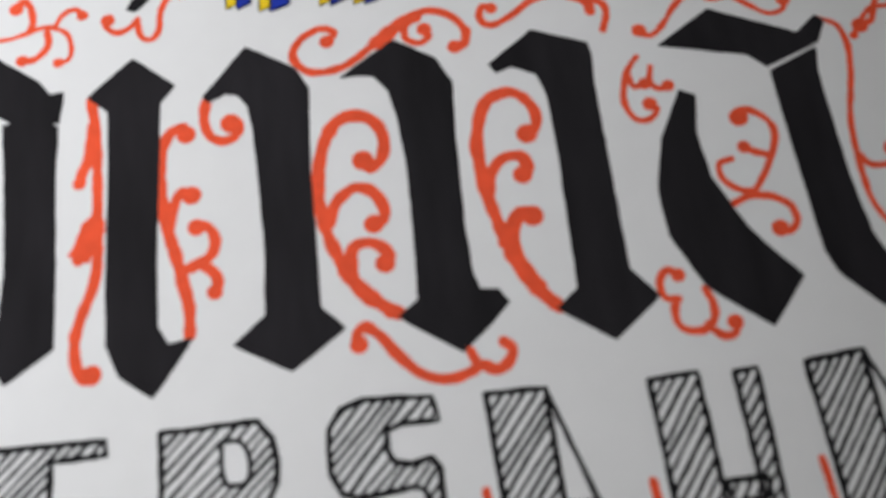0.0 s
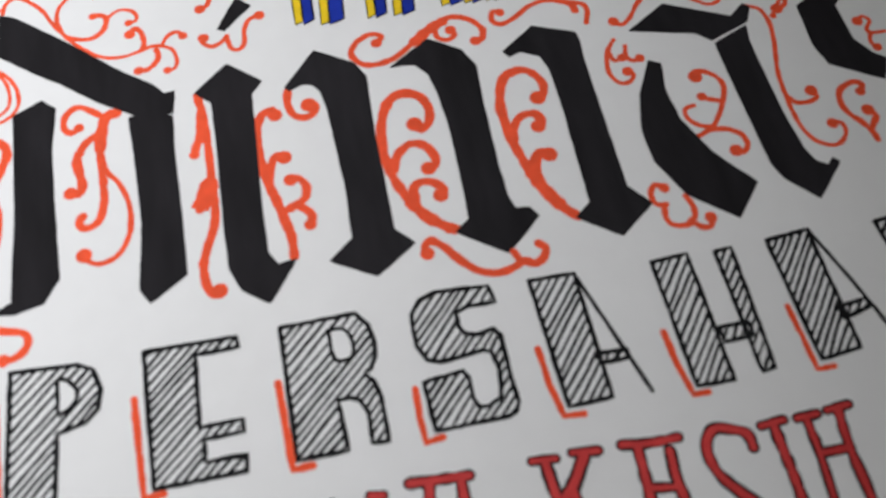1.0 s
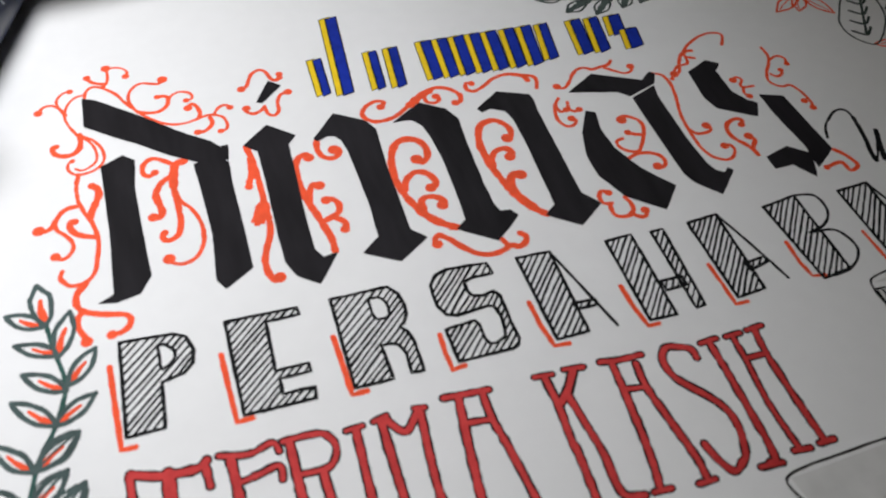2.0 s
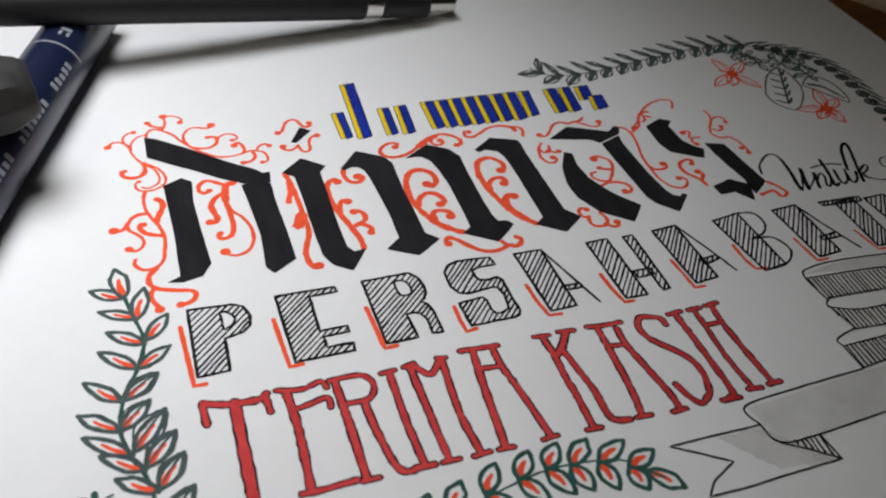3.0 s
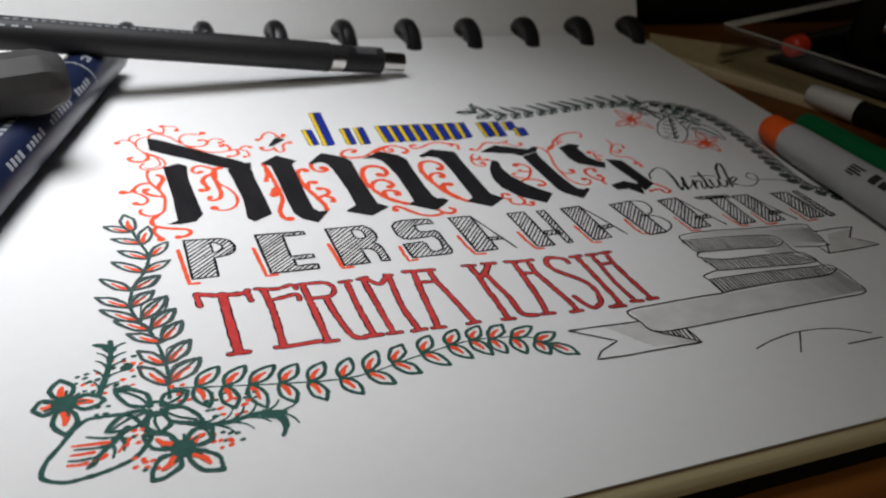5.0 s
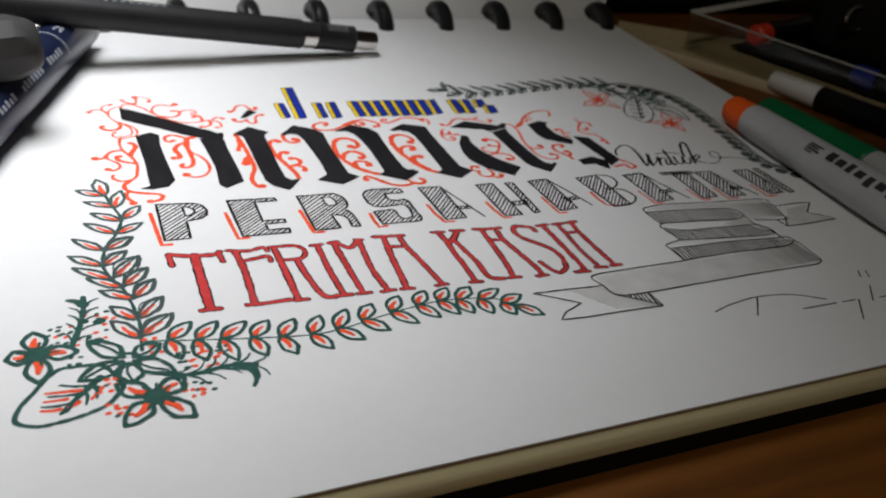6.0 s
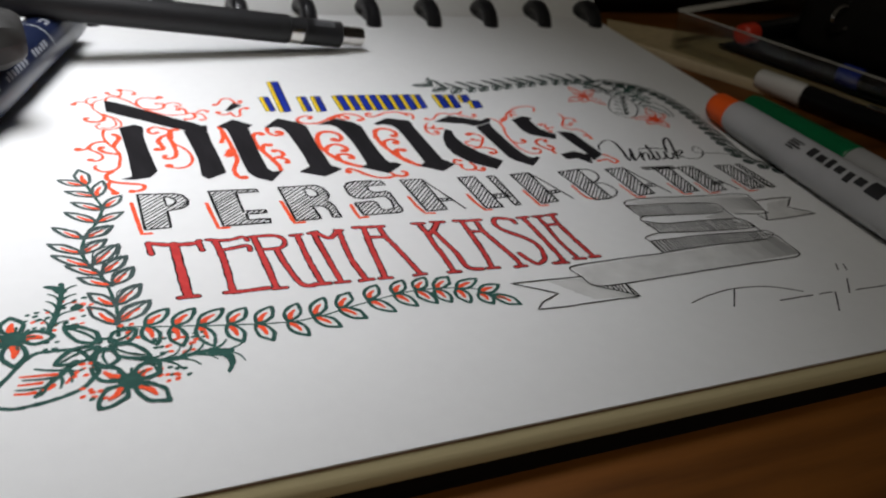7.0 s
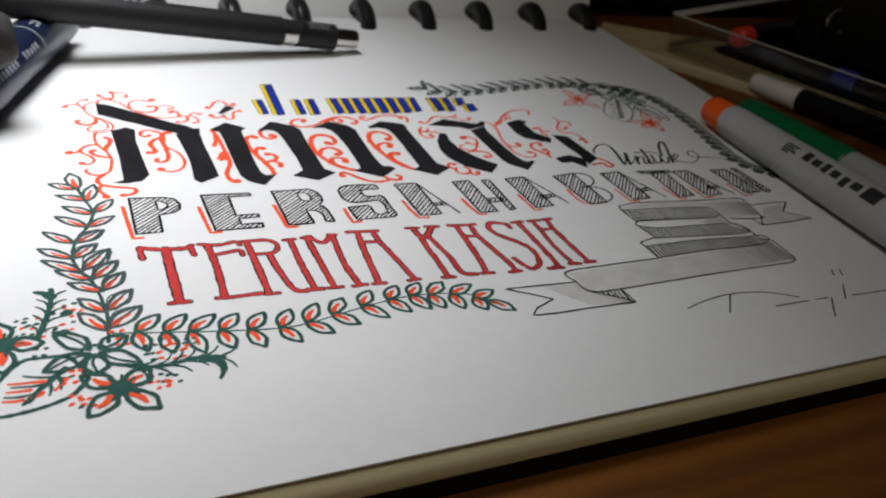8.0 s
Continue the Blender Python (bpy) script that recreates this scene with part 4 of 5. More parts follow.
hatched_letter("A", [[(120.7, -13.1), (126.6, -12.8), (126.3, -27.9), (121.1, -28.2)], [(125.1, -23.1), (129.6, -22.7), (129.5, -24.1), (125.4, -24.1)]], 51.0, 0.86, strokes=[[(126.6, -12.8), (128.7, -20.6), (131.1, -28.1)]])
hatched_letter("T", [[(135.8, -14.4), (140.6, -14.5), (139.9, -28.6), (135.1, -28.8)], [(132.3, -13.5), (142.5, -14.1), (142.2, -15.5), (132.7, -14.7)]], 51.0, 0.86)
hatched_letter("A", [[(143.2, -15.0), (148.4, -15.0), (148.9, -29.3), (143.7, -29.4)], [(147.4, -24.8), (150.8, -24.8), (150.8, -25.8), (147.0, -26.2)]], 51.0, 0.86, strokes=[[(148.4, -15.0), (150.2, -22.5), (152.5, -29.6)]])
hatched_letter("N", [[(155.9, -15.8), (161.1, -16.0), (161.7, -29.9), (156.6, -30.0)], [(163.2, -16.0), (164.9, -15.9), (165.2, -30.1), (163.4, -30.5)]], 51.0, 0.86, strokes=[[(161.1, -16.0), (162.3, -23.9), (163.1, -29.8)]])
accent([(1.0, -12.0), (1.1, -18.5), (1.2, -25.3), (3.0, -25.4)], 0.85)
accent([(16.1, -14.6), (16.2, -20.7), (16.3, -25.8), (18.4, -25.8)], 0.85)
accent([(32.0, -16.4), (32.1, -20.4), (32.2, -26.4), (34.3, -26.4)], 0.9)
accent([(46.9, -20.6), (46.7, -23.9), (46.8, -26.8), (48.7, -26.6)], 0.8)
accent([(61.6, -19.1), (61.7, -23.6), (62.3, -27.4), (64.5, -27.6)], 0.8)
accent([(76.3, -20.4), (76.5, -24.5), (77.1, -28.3), (78.8, -28.4)], 0.75)
accent([(91.5, -20.7), (91.7, -24.6), (91.8, -28.7), (93.8, -28.8)], 0.7)
accent([(106.0, -20.3), (105.8, -24.8), (106.3, -27.5), (108.3, -27.9)], 0.7)
accent([(119.5, -22.0), (119.9, -28.9), (122.3, -29.0)], 0.6)
accent([(133.7, -23.4), (134.5, -29.6), (136.7, -29.8)], 0.6)
accent([(142.2, -24.2), (142.3, -30.4), (145.5, -30.3)], 0.6)
accent([(154.9, -24.4), (155.0, -31.1), (158.1, -31.0)], 0.6)
red_letter("T", [([(6.5, -30.5), (6.1, -39.8), (5.8, -48.8)], 1.9), ([(4.1, -49.5), (5.8, -49.5), (7.5, -49.6)], 1.0), ([(1.9, -29.2), (5.8, -30.6), (10.1, -30.9), (11.5, -30.1)], 1.3), ([(1.7, -29.4), (1.8, -33.5)], 1.0), ([(11.2, -30.7), (11.4, -33.8)], 1.1)])
red_letter("E", [([(14.5, -31.0), (14.6, -38.6), (13.8, -49.4)], 1.35), ([(13.1, -30.0), (16.9, -30.9), (20.1, -30.2), (20.8, -31.7)], 0.9), ([(15.2, -34.5), (17.7, -34.1), (20.4, -33.7), (20.4, -35.7)], 0.9), ([(12.4, -49.6), (15.8, -49.8), (20.5, -49.7)], 1.0)])
red_letter("R", [([(22.3, -31.1), (22.2, -39.7), (21.9, -49.8)], 1.3), ([(21.2, -50.2), (23.7, -50.3)], 0.8), ([(21.5, -30.5), (26.2, -30.7), (27.9, -32.3), (27.8, -34.4), (26.4, -35.9), (23.1, -35.8)], 0.95), ([(25.6, -36.1), (25.8, -42.7), (26.8, -49.6), (28.8, -50.7)], 1.2)])
red_letter("I", [([(31.2, -32.0), (30.7, -41.2), (30.7, -50.1)], 1.2), ([(29.9, -31.5), (32.2, -31.4)], 0.8), ([(29.3, -50.4), (32.1, -50.6)], 1.1)])
red_letter("M", [([(34.8, -31.5), (34.6, -42.1), (34.5, -50.4)], 1.2), ([(33.8, -31.3), (35.7, -30.9)], 0.8), ([(35.3, -31.1), (37.5, -34.0), (40.2, -31.3)], 1.1), ([(40.3, -31.9), (39.2, -42.6), (39.5, -50.5)], 1.2), ([(33.4, -50.7), (36.0, -50.8)], 0.8), ([(38.2, -51.1), (40.9, -51.0)], 0.8), ([(39.7, -31.0), (41.1, -31.3)], 0.8)])
red_letter("A", [([(46.0, -31.5), (44.8, -39.7), (43.5, -50.8)], 1.3), ([(44.0, -30.7), (47.1, -31.0), (50.5, -31.3)], 1.0), ([(45.7, -35.3), (49.1, -35.7)], 0.9), ([(49.5, -31.7), (49.4, -35.7), (50.1, -41.3), (51.0, -51.0)], 1.1), ([(42.3, -51.1), (44.7, -51.3)], 0.8), ([(49.6, -51.5), (52.0, -51.4)], 0.8)])
red_letter("K", [([(58.8, -32.1), (58.9, -36.6), (58.5, -42.1), (58.6, -44.0), (58.2, -51.6)], 1.15), ([(57.4, -31.4), (60.0, -31.7)], 0.8), ([(63.2, -31.9), (61.1, -34.8), (59.4, -36.3)], 1.2), ([(61.9, -31.5), (64.8, -31.9)], 0.8), ([(60.8, -35.4), (61.3, -39.8), (61.8, -44.9), (61.8, -50.9), (64.5, -52.1)], 1.1), ([(57.0, -51.9), (59.4, -52.1)], 0.8)])
red_letter("A", [([(69.0, -32.8), (68.6, -38.6), (67.8, -46.9), (66.9, -51.6)], 1.1), ([(67.4, -31.9), (70.4, -32.4), (73.7, -32.5)], 0.95), ([(69.3, -37.1), (72.0, -37.6)], 0.9), ([(72.3, -33.7), (72.1, -38.3), (73.5, -48.8), (73.5, -52.2)], 1.1), ([(65.8, -52.1), (68.3, -52.3)], 0.8), ([(72.0, -52.9), (74.5, -52.9)], 0.8)])
red_letter("S", [([(81.3, -35.4), (81.2, -33.9), (79.7, -33.0), (77.9, -32.5), (76.6, -33.6), (76.2, -35.3), (76.7, -37.5), (78.2, -39.7), (80.1, -42.1), (81.3, -44.7), (81.3, -47.7), (80.2, -51.0), (79.4, -51.8), (77.5, -52.7), (76.3, -50.8), (75.6, -48.0)], 1.1)])
red_letter("I", [([(84.4, -33.6), (84.3, -41.3), (83.9, -52.1), (82.8, -53.1)], 1.1), ([(83.0, -33.4), (85.7, -33.3)], 0.85), ([(81.2, -53.3), (84.4, -53.6)], 0.9)])
red_letter("H", [([(88.2, -34.0), (88.0, -38.3), (87.4, -45.1), (87.7, -52.4)], 0.85), ([(87.2, -33.5), (89.6, -33.5)], 0.85), ([(92.0, -33.7), (91.5, -38.2), (91.5, -45.8), (91.7, -52.5)], 1.05), ([(90.8, -33.4), (93.4, -33.3)], 0.85), ([(88.2, -37.7), (91.6, -37.8)], 0.85), ([(86.8, -52.6), (89.2, -52.9)], 0.9), ([(90.8, -52.7), (93.1, -52.7)], 0.9)])
d = Drawing("script_word", "word untuk in flowing black brush script", 0.02)
d.line(PEN_INK, [(126.6, -1.3), (127.9, 1.2), (129.7, 2.9), (132.3, 4.5), (134.1, 3.9), (134.3, 1.5)], 0.55)
d.line(PEN_INK, [(134.3, 1.9), (133.3, -2.9), (132.0, -6.9), (131.8, -8.7)], 1.10, taper=(0.8, 0.9))
d.line(PEN_INK, [(131.8, -8.7), (133.3, -7.1), (136.2, -2.4)], 0.51)
d.line(PEN_INK, [(136.3, -2.2), (134.7, -5.8), (133.5, -8.9)], 0.98)
d.line(PEN_INK, [(133.5, -8.9), (135.6, -7.4), (138.3, -4.8)], 0.42)
d.line(PEN_INK, [(138.4, -4.3), (137.2, -6.8), (136.2, -9.1)], 0.81)
d.line(PEN_INK, [(136.7, -7.8), (138.4, -5.7), (139.8, -4.7), (140.1, -5.7), (138.4, -9.0), (139.4, -8.9), (141.4, -6.4)], 0.59)
d.line(PEN_INK, [(143.1, -0.4), (141.9, -4.6), (140.2, -9.4), (141.4, -9.0)], 0.81)
d.line(PEN_INK, [(139.2, -2.4), (143.3, -2.2), (146.8, -3.2)], 0.51)
d.line(PEN_INK, [(143.7, -4.6), (142.4, -8.2), (142.6, -9.4), (144.4, -8.4), (146.2, -5.1)], 0.68)
d.line(PEN_INK, [(146.2, -5.1), (145.0, -8.5), (145.2, -9.7), (146.8, -8.7), (148.2, -6.4)], 0.68)
d.line(PEN_INK, [(147.0, -5.2), (149.6, -0.4), (151.7, 2.6), (153.6, 3.6), (152.8, 0.9), (149.9, -4.9), (147.6, -9.8)], 0.81)
d.line(PEN_INK, [(148.6, -6.9), (152.0, -4.8), (152.2, -5.8), (150.4, -7.1), (149.2, -7.2)], 0.59)
d.line(PEN_INK, [(149.4, -7.3), (149.4, -8.8), (150.0, -9.3)], 0.68)
d.line(PEN_INK, [(150.0, -9.3), (152.0, -10.6), (155.1, -10.2), (158.0, -8.0), (159.5, -5.1), (158.7, -3.5), (157.1, -4.1), (156.1, -6.0), (157.0, -7.4), (160.7, -7.9), (165.3, -9.2), (168.0, -11.8)], 0.36)
d.done()
d = Drawing("leaf_sprig", "dark green leafy sprig with orange flecks under the lettering", 0.02)
d.line(GREEN_INK, [(-7.0, -56.1), (1.4, -57.9), (10.6, -59.7), (20.2, -61.2), (26.5, -60.9), (33.5, -59.2), (42.1, -57.4), (49.4, -56.7), (58.5, -58.2), (62.1, -61.2), (64.1, -63.5)], 0.4)
for base, tip, wide in (
    ((-2.8, -56.7), (1.6, -52.5), 2.8),
    ((-2.8, -56.7), (-1.7, -62.5), 2.8),
    ((1.6, -57.8), (6.0, -53.4), 2.8),
    ((1.6, -57.8), (2.2, -63.9), 2.8),
    ((5.7, -58.5), (10.8, -54.6), 2.8),
    ((5.7, -58.5), (7.1, -65.1), 2.8),
    ((10.8, -59.4), (14.7, -55.2), 2.8),
    ((10.8, -59.4), (12.0, -65.1), 2.8),
    ((15.6, -60.4), (19.3, -55.9), 2.8),
    ((15.6, -60.4), (17.0, -65.9), 2.8),
    ((21.0, -61.0), (24.1, -56.0), 2.8),
    ((21.0, -61.0), (23.4, -66.0), 2.8),
    ((25.8, -60.5), (29.4, -55.2), 2.8),
    ((25.8, -60.5), (29.7, -64.8), 2.8),
    ((31.1, -59.0), (34.7, -54.6), 2.8),
    ((31.1, -59.0), (35.1, -63.3), 2.8),
    ((37.3, -57.6), (40.7, -53.2), 2.8),
    ((37.3, -57.6), (41.1, -62.5), 2.8),
    ((43.0, -56.8), (46.4, -52.7), 2.8),
    ((43.0, -56.8), (45.9, -61.7), 2.8),
    ((47.7, -56.4), (51.2, -52.7), 2.8),
    ((47.7, -56.4), (50.0, -61.7), 2.8),
    ((51.6, -57.0), (56.0, -53.4), 2.8),
    ((51.6, -57.0), (52.9, -62.0), 2.8),
    ((55.9, -57.8), (61.4, -55.4), 2.8),
    ((55.9, -57.8), (56.5, -63.0), 2.8),
    ((59.9, -60.0), (65.0, -58.4), 2.8),
    ((59.9, -60.0), (60.8, -64.4), 2.8),
    ((62.2, -61.4), (66.2, -65.8), 2.8),
):
    Drawing("inked_leaf", "dark green outlined leaf with an orange fleck", 0.03).leaf(GREEN_INK, base, tip, wide, 0.74, ORANGE_INK, vein=False).done()
d.done()
d = Drawing("leaf_sprig", "grey-green leafy sprig with orange flecks climbing beside the lettering", 0.02)
d.line(GREEN_INK, [(-7.1, -0.8), (-6.2, -6.4), (-5.0, -12.9), (-6.4, -18.5), (-9.3, -24.6), (-10.4, -30.8), (-9.3, -36.2), (-7.7, -40.5), (-6.9, -46.5), (-6.7, -52.1), (-7.4, -58.6)], 0.7)
for base, tip, wide in (
    ((-6.9, -2.2), (-7.8, 5.5), 2.9),
    ((-7.3, -2.4), (-12.3, 1.0), 2.2),
    ((-5.2, -7.9), (-11.3, -4.6), 1.9),
    ((-5.7, -8.2), (-3.5, -0.7), 2.6),
    ((-4.9, -14.1), (-10.5, -9.8), 2.2),
    ((-4.6, -13.4), (-0.6, -8.2), 2.4),
    ((-6.5, -19.2), (-12.1, -13.9), 2.2),
    ((-6.7, -19.2), (-1.2, -15.6), 2.2),
    ((-9.7, -25.2), (-14.8, -19.8), 2.2),
    ((-9.5, -25.1), (-3.9, -20.9), 2.2),
    ((-10.4, -30.8), (-16.1, -26.1), 2.2),
    ((-10.5, -30.8), (-5.7, -26.1), 2.2),
    ((-9.2, -35.8), (-15.7, -30.5), 2.2),
    ((-9.0, -35.3), (-3.7, -28.5), 2.4),
    ((-7.8, -39.0), (-13.6, -34.5), 2.2),
    ((-7.7, -38.6), (-2.8, -33.1), 2.4),
    ((-6.5, -43.1), (-11.9, -39.2), 2.2),
    ((-6.4, -42.8), (-2.2, -37.4), 2.4),
    ((-6.8, -49.7), (-10.7, -44.7), 2.4),
    ((-6.5, -49.4), (-1.7, -43.5), 2.4),
    ((-7.2, -55.2), (-11.1, -49.0), 2.6),
    ((-6.9, -54.6), (-0.9, -49.2), 2.9),
):
    if tip[0] > base[0] and base[1] < -20:
        # the lower leaves beside the lettering are shaded over with several strokes
        leaf = Drawing("inked_leaf", "leaf shaded with grey-green strokes over an orange fleck", 0.03).leaf(SPRIG_INK, base, tip, wide * 1.12, 0.8, ORANGE_INK)
        (x, y), dx, dy = base, tip[0] - base[0], tip[1] - base[1]
        for k in (-0.24, 0.04, 0.28):
            leaf.line(SPRIG_INK, [(x + u * dx - k * w * dy, y + u * dy + k * w * dx) for u, w in ((0.12, 0.3), (0.5, 1.0), (0.92, 0.35))], random.uniform(0.34, 0.6), taper=(0.7, 1.2))
        leaf.done()
    else:
        Drawing("inked_leaf", "grey-green outlined leaf with an orange fleck", 0.03).leaf(SPRIG_INK, base, tip, wide, 0.74, ORANGE_INK).done()
d.done()
GARLAND = steps([(95.8, 53.0), (98.5, 49.1), (104.4, 47.3), (113.5, 47.8), (123.3, 49.3), (133.6, 50.8), (142.9, 52.0), (151.1, 52.2), (157.2, 50.4), (162.4, 48.0), (167.4, 45.0), (171.3, 41.4), (173.9, 35.6), (174.4, 27.3), (173.6, 17.1), (171.6, 5.5), (169.4, -4.5), (169.0, -12.6), (171.4, -17.9), (175.5, -22.8)], fine=0.3)
FLOWERS = [((-9.8, -60.6), [(-15.4, -54.0), (-17.6, -64.2), (-10.0, -66.8), (-3.3, -65.6), (-4.4, -57.6)], False),
    ((-7.1, -71.0), [(-12.4, -66.6), (-2.2, -67.6), (-2.2, -77.2), (-12.3, -76.6)], True),
    ((-23.2, -55.8), [(-23.5, -49.6), (-17.2, -56.4), (-23.4, -63.2), (-27.8, -56.2)], True)]
BIG_LEAF = [(-11.4, -67.4), (-13.8, -70.7), (-17.1, -72.3), (-21.0, -73.2), (-24.3, -73.3), (-27.0, -71.6), (-26.4, -68.6), (-24.4, -65.6), (-21.0, -61.0), (-18.1, -60.4), (-13.6, -61.4)]
BIG_VEIN = [(-20.8, -71.3), (-18.9, -68.9), (-17.0, -66.8), (-14.5, -64.1)]
SIDE_VEINS = [[(-15.7, -65.7), (-17.9, -65.5), (-20.5, -64.5)], [(-17.2, -67.2), (-19.6, -67.3), (-22.3, -66.9)], [(-19.1, -69.2), (-21.3, -69.4), (-23.3, -69.1)], [(-15.7, -65.7), (-15.3, -67.4), (-15.5, -69.0)], [(-17.0, -66.9), (-16.8, -68.5), (-17.2, -70.1)], [(-19.1, -69.2), (-19.5, -70.5), (-20.1, -71.2)]]
LEAF_STROKES = [[(-17.6, -66.5), (-19.9, -66.3), (-22.6, -66.0)], [(-19.8, -68.1), (-21.6, -68.1), (-22.9, -68.0)], [(-20.9, -70.2), (-22.0, -70.3), (-23.5, -70.0)], [(-14.5, -66.6), (-15.4, -67.9), (-16.3, -69.1)], [(-18.1, -69.2), (-18.8, -69.9), (-19.6, -70.0)]]
TWIG = [(-5.6, -65.4), (-2.4, -66.8), (1.1, -66.9), (4.4, -66.3), (7.5, -66.5), (9.6, -66.9)]
TWIG_HOOK = [(6.6, -66.5), (8.6, -68.0), (9.0, -70.2), (8.0, -72.4)]
TWIG_UP = [(-18.0, -55.0), (-16.4, -50.2), (-15.5, -46.4), (-15.0, -43.2), (-14.9, -40.8)]
TWIG_UP_HOOK = [(-15.1, -43.0), (-16.1, -41.8), (-17.6, -41.1)]
SPARKS = [(-12.4, -47.1), (-14.3, -47.6), (-11.3, -49.1), (-20.2, -50.5), (-18.4, -50.1), (-19.4, -52.7), (-16.1, -54.0), (-13.0, -52.5), (-17.8, -58.9), (-14.2, -66.9), (-12.9, -65.6), (-13.5, -72.3), (-12.2, -73.0), (-1.6, -69.9), (-0.6, -71.6), (0.9, -70.4), (-1.3, -59.9), (-1.2, -62.3), (-0.6, -64.0), (2.2, -60.7), (3.3, -62.6), (2.9, -64.4), (5.4, -61.4), (-5.2, -58.9), (-5.8, -56.3)]
TOP_FLOWERS = [((145.8, 37.8), [(145.0, 45.7), (137.8, 33.6), (142.6, 32.6), (149.3, 30.0), (152.4, 42.4)]),
    ((159.4, 17.4), [(151.5, 19.0), (162.5, 26.3), (165.4, 20.4), (159.9, 10.9), (154.6, 14.0)])]
TOP_LEAF = [(148.6, 27.3), (153.7, 34.0), (159.2, 37.5), (160.8, 34.9), (159.9, 28.3), (157.0, 23.4), (151.9, 18.9), (149.0, 21.0), (148.0, 24.2)]
TOP_LEAF_VEIN = [(151.6, 22.0), (156.3, 30.6), (159.9, 37.0)]
SIDE_LEAF = [(160.6, 28.3), (165.3, 31.7), (168.7, 28.6), (169.0, 23.0), (167.2, 18.5), (164.4, 22.4)]
SIDE_LEAF_VEIN = [(162.6, 28.4), (165.6, 26.0), (167.3, 20.4)]
TOP_CLUSTER = [(155.3, 45.2), (156.0, 41.1), (163.7, 44.8), (162.0, 39.3), (166.4, 42.1), (166.4, 37.1), (165.3, 33.1), (152.6, 46.9)]
d = Drawing("ribbon_banner", "folded ribbon banner drawn in black pen with grey wash", 0.015)
d.fill(WASH_INK, [(84.2, -55.9), (109.7, -55.2), (136.9, -55.0), (142.1, -53.5), (143.6, -57.5), (143.5, -61.7), (122.9, -63.0), (91.6, -63.9), (85.2, -63.1)])
graded_wash(d, ((116.0, -55.2), (116.0, -62.9)), ((143.4, -53.7), (143.5, -61.8)))
d.fill(WASH_INK, [(80.1, -59.4), (84.1, -59.7), (84.6, -62.6), (85.3, -63.8), (89.6, -66.7), (92.0, -68.9), (86.9, -68.5), (84.3, -66.6), (83.0, -63.9), (80.3, -61.6)])
d.fill(WASH_INK, [(114.9, -31.5), (123.0, -30.4), (150.8, -32.7), (152.2, -35.0), (150.9, -41.6), (141.0, -41.9), (139.7, -38.8), (139.1, -35.8)])
graded_wash(d, ((130.0, -31.6), (139.6, -38.8)), ((151.9, -34.4), (150.9, -41.6)))
d.fill(MID_WASH, [(134.8, -41.0), (139.2, -39.4), (139.5, -44.1), (134.1, -43.6), (131.1, -41.8)])
d.fill(WASH_INK, [(155.0, -38.2), (163.3, -37.4), (158.9, -41.6), (164.3, -45.6), (148.0, -46.2)])
graded_wash(d, ((76.0, -59.4), (82.0, -67.6)), ((84.2, -60.2), (91.4, -68.4)), 4)
d.fill(WASH_INK, [(114.5, -32.9), (137.4, -35.2), (139.7, -38.4), (135.2, -40.5), (114.5, -38.5)])
d.fill(WASH_INK, [(113.3, -40.7), (119.0, -42.7), (137.4, -43.9), (141.6, -48.1), (131.8, -48.5), (113.8, -46.5)])
d.fill(WASH_INK, [(109.7, -49.3), (125.6, -49.6), (140.5, -50.9), (142.9, -52.9), (137.3, -54.5), (121.9, -54.1), (109.0, -54.6)])
d.hatch(PEN_INK, [(114.1, -33.0), (137.4, -35.2), (139.7, -38.4), (135.2, -40.5), (114.5, -38.5)], -94.0, 0.92, 0.36)
d.hatch(PEN_INK, [(113.3, -40.7), (119.0, -42.7), (137.4, -43.9), (141.6, -48.1), (131.8, -48.5), (113.8, -46.5)], -94.0, 0.92, 0.36)
d.hatch(PEN_INK, [(109.7, -49.3), (125.6, -49.6), (140.5, -50.9), (142.9, -52.9), (137.3, -54.5), (121.9, -54.1), (109.0, -54.6)], -94.0, 0.92, 0.36)
d.hatch(PEN_INK, [(86.3, -63.6), (92.4, -64.3), (92.6, -69.0), (88.9, -65.6)], -94.0, 0.92, 0.36)
d.line(PEN_INK, [(114.3, -38.8), (114.1, -32.0), (116.6, -30.4), (123.2, -30.1), (136.8, -31.4), (151.0, -32.4), (152.2, -35.0), (150.9, -41.6), (150.0, -43.1), (141.0, -41.9)], 0.34 )
d.line(PEN_INK, [(114.0, -32.7), (125.8, -33.7), (135.8, -34.9), (139.2, -36.1), (139.7, -38.8), (135.2, -40.5), (125.2, -39.2), (114.5, -38.5)], 0.34 )
d.line(PEN_INK, [(139.7, -38.8), (139.6, -44.2), (141.6, -48.4), (141.6, -51.7), (144.0, -53.4), (143.9, -57.6), (143.6, -61.8), (141.2, -63.1)], 0.34 )
d.line(PEN_INK, [(115.5, -38.3), (113.4, -39.6), (113.6, -41.3), (114.5, -46.7)], 0.34 )
d.line(PEN_INK, [(113.1, -40.4), (119.0, -42.7), (129.1, -43.2), (139.5, -44.1), (141.4, -46.0), (141.6, -48.4), (138.2, -48.9), (131.8, -48.5), (113.8, -46.5)], 0.34 )
d.line(PEN_INK, [(113.8, -46.5), (110.4, -47.2), (108.8, -48.1), (109.1, -49.4), (109.0, -54.6)], 0.34 )
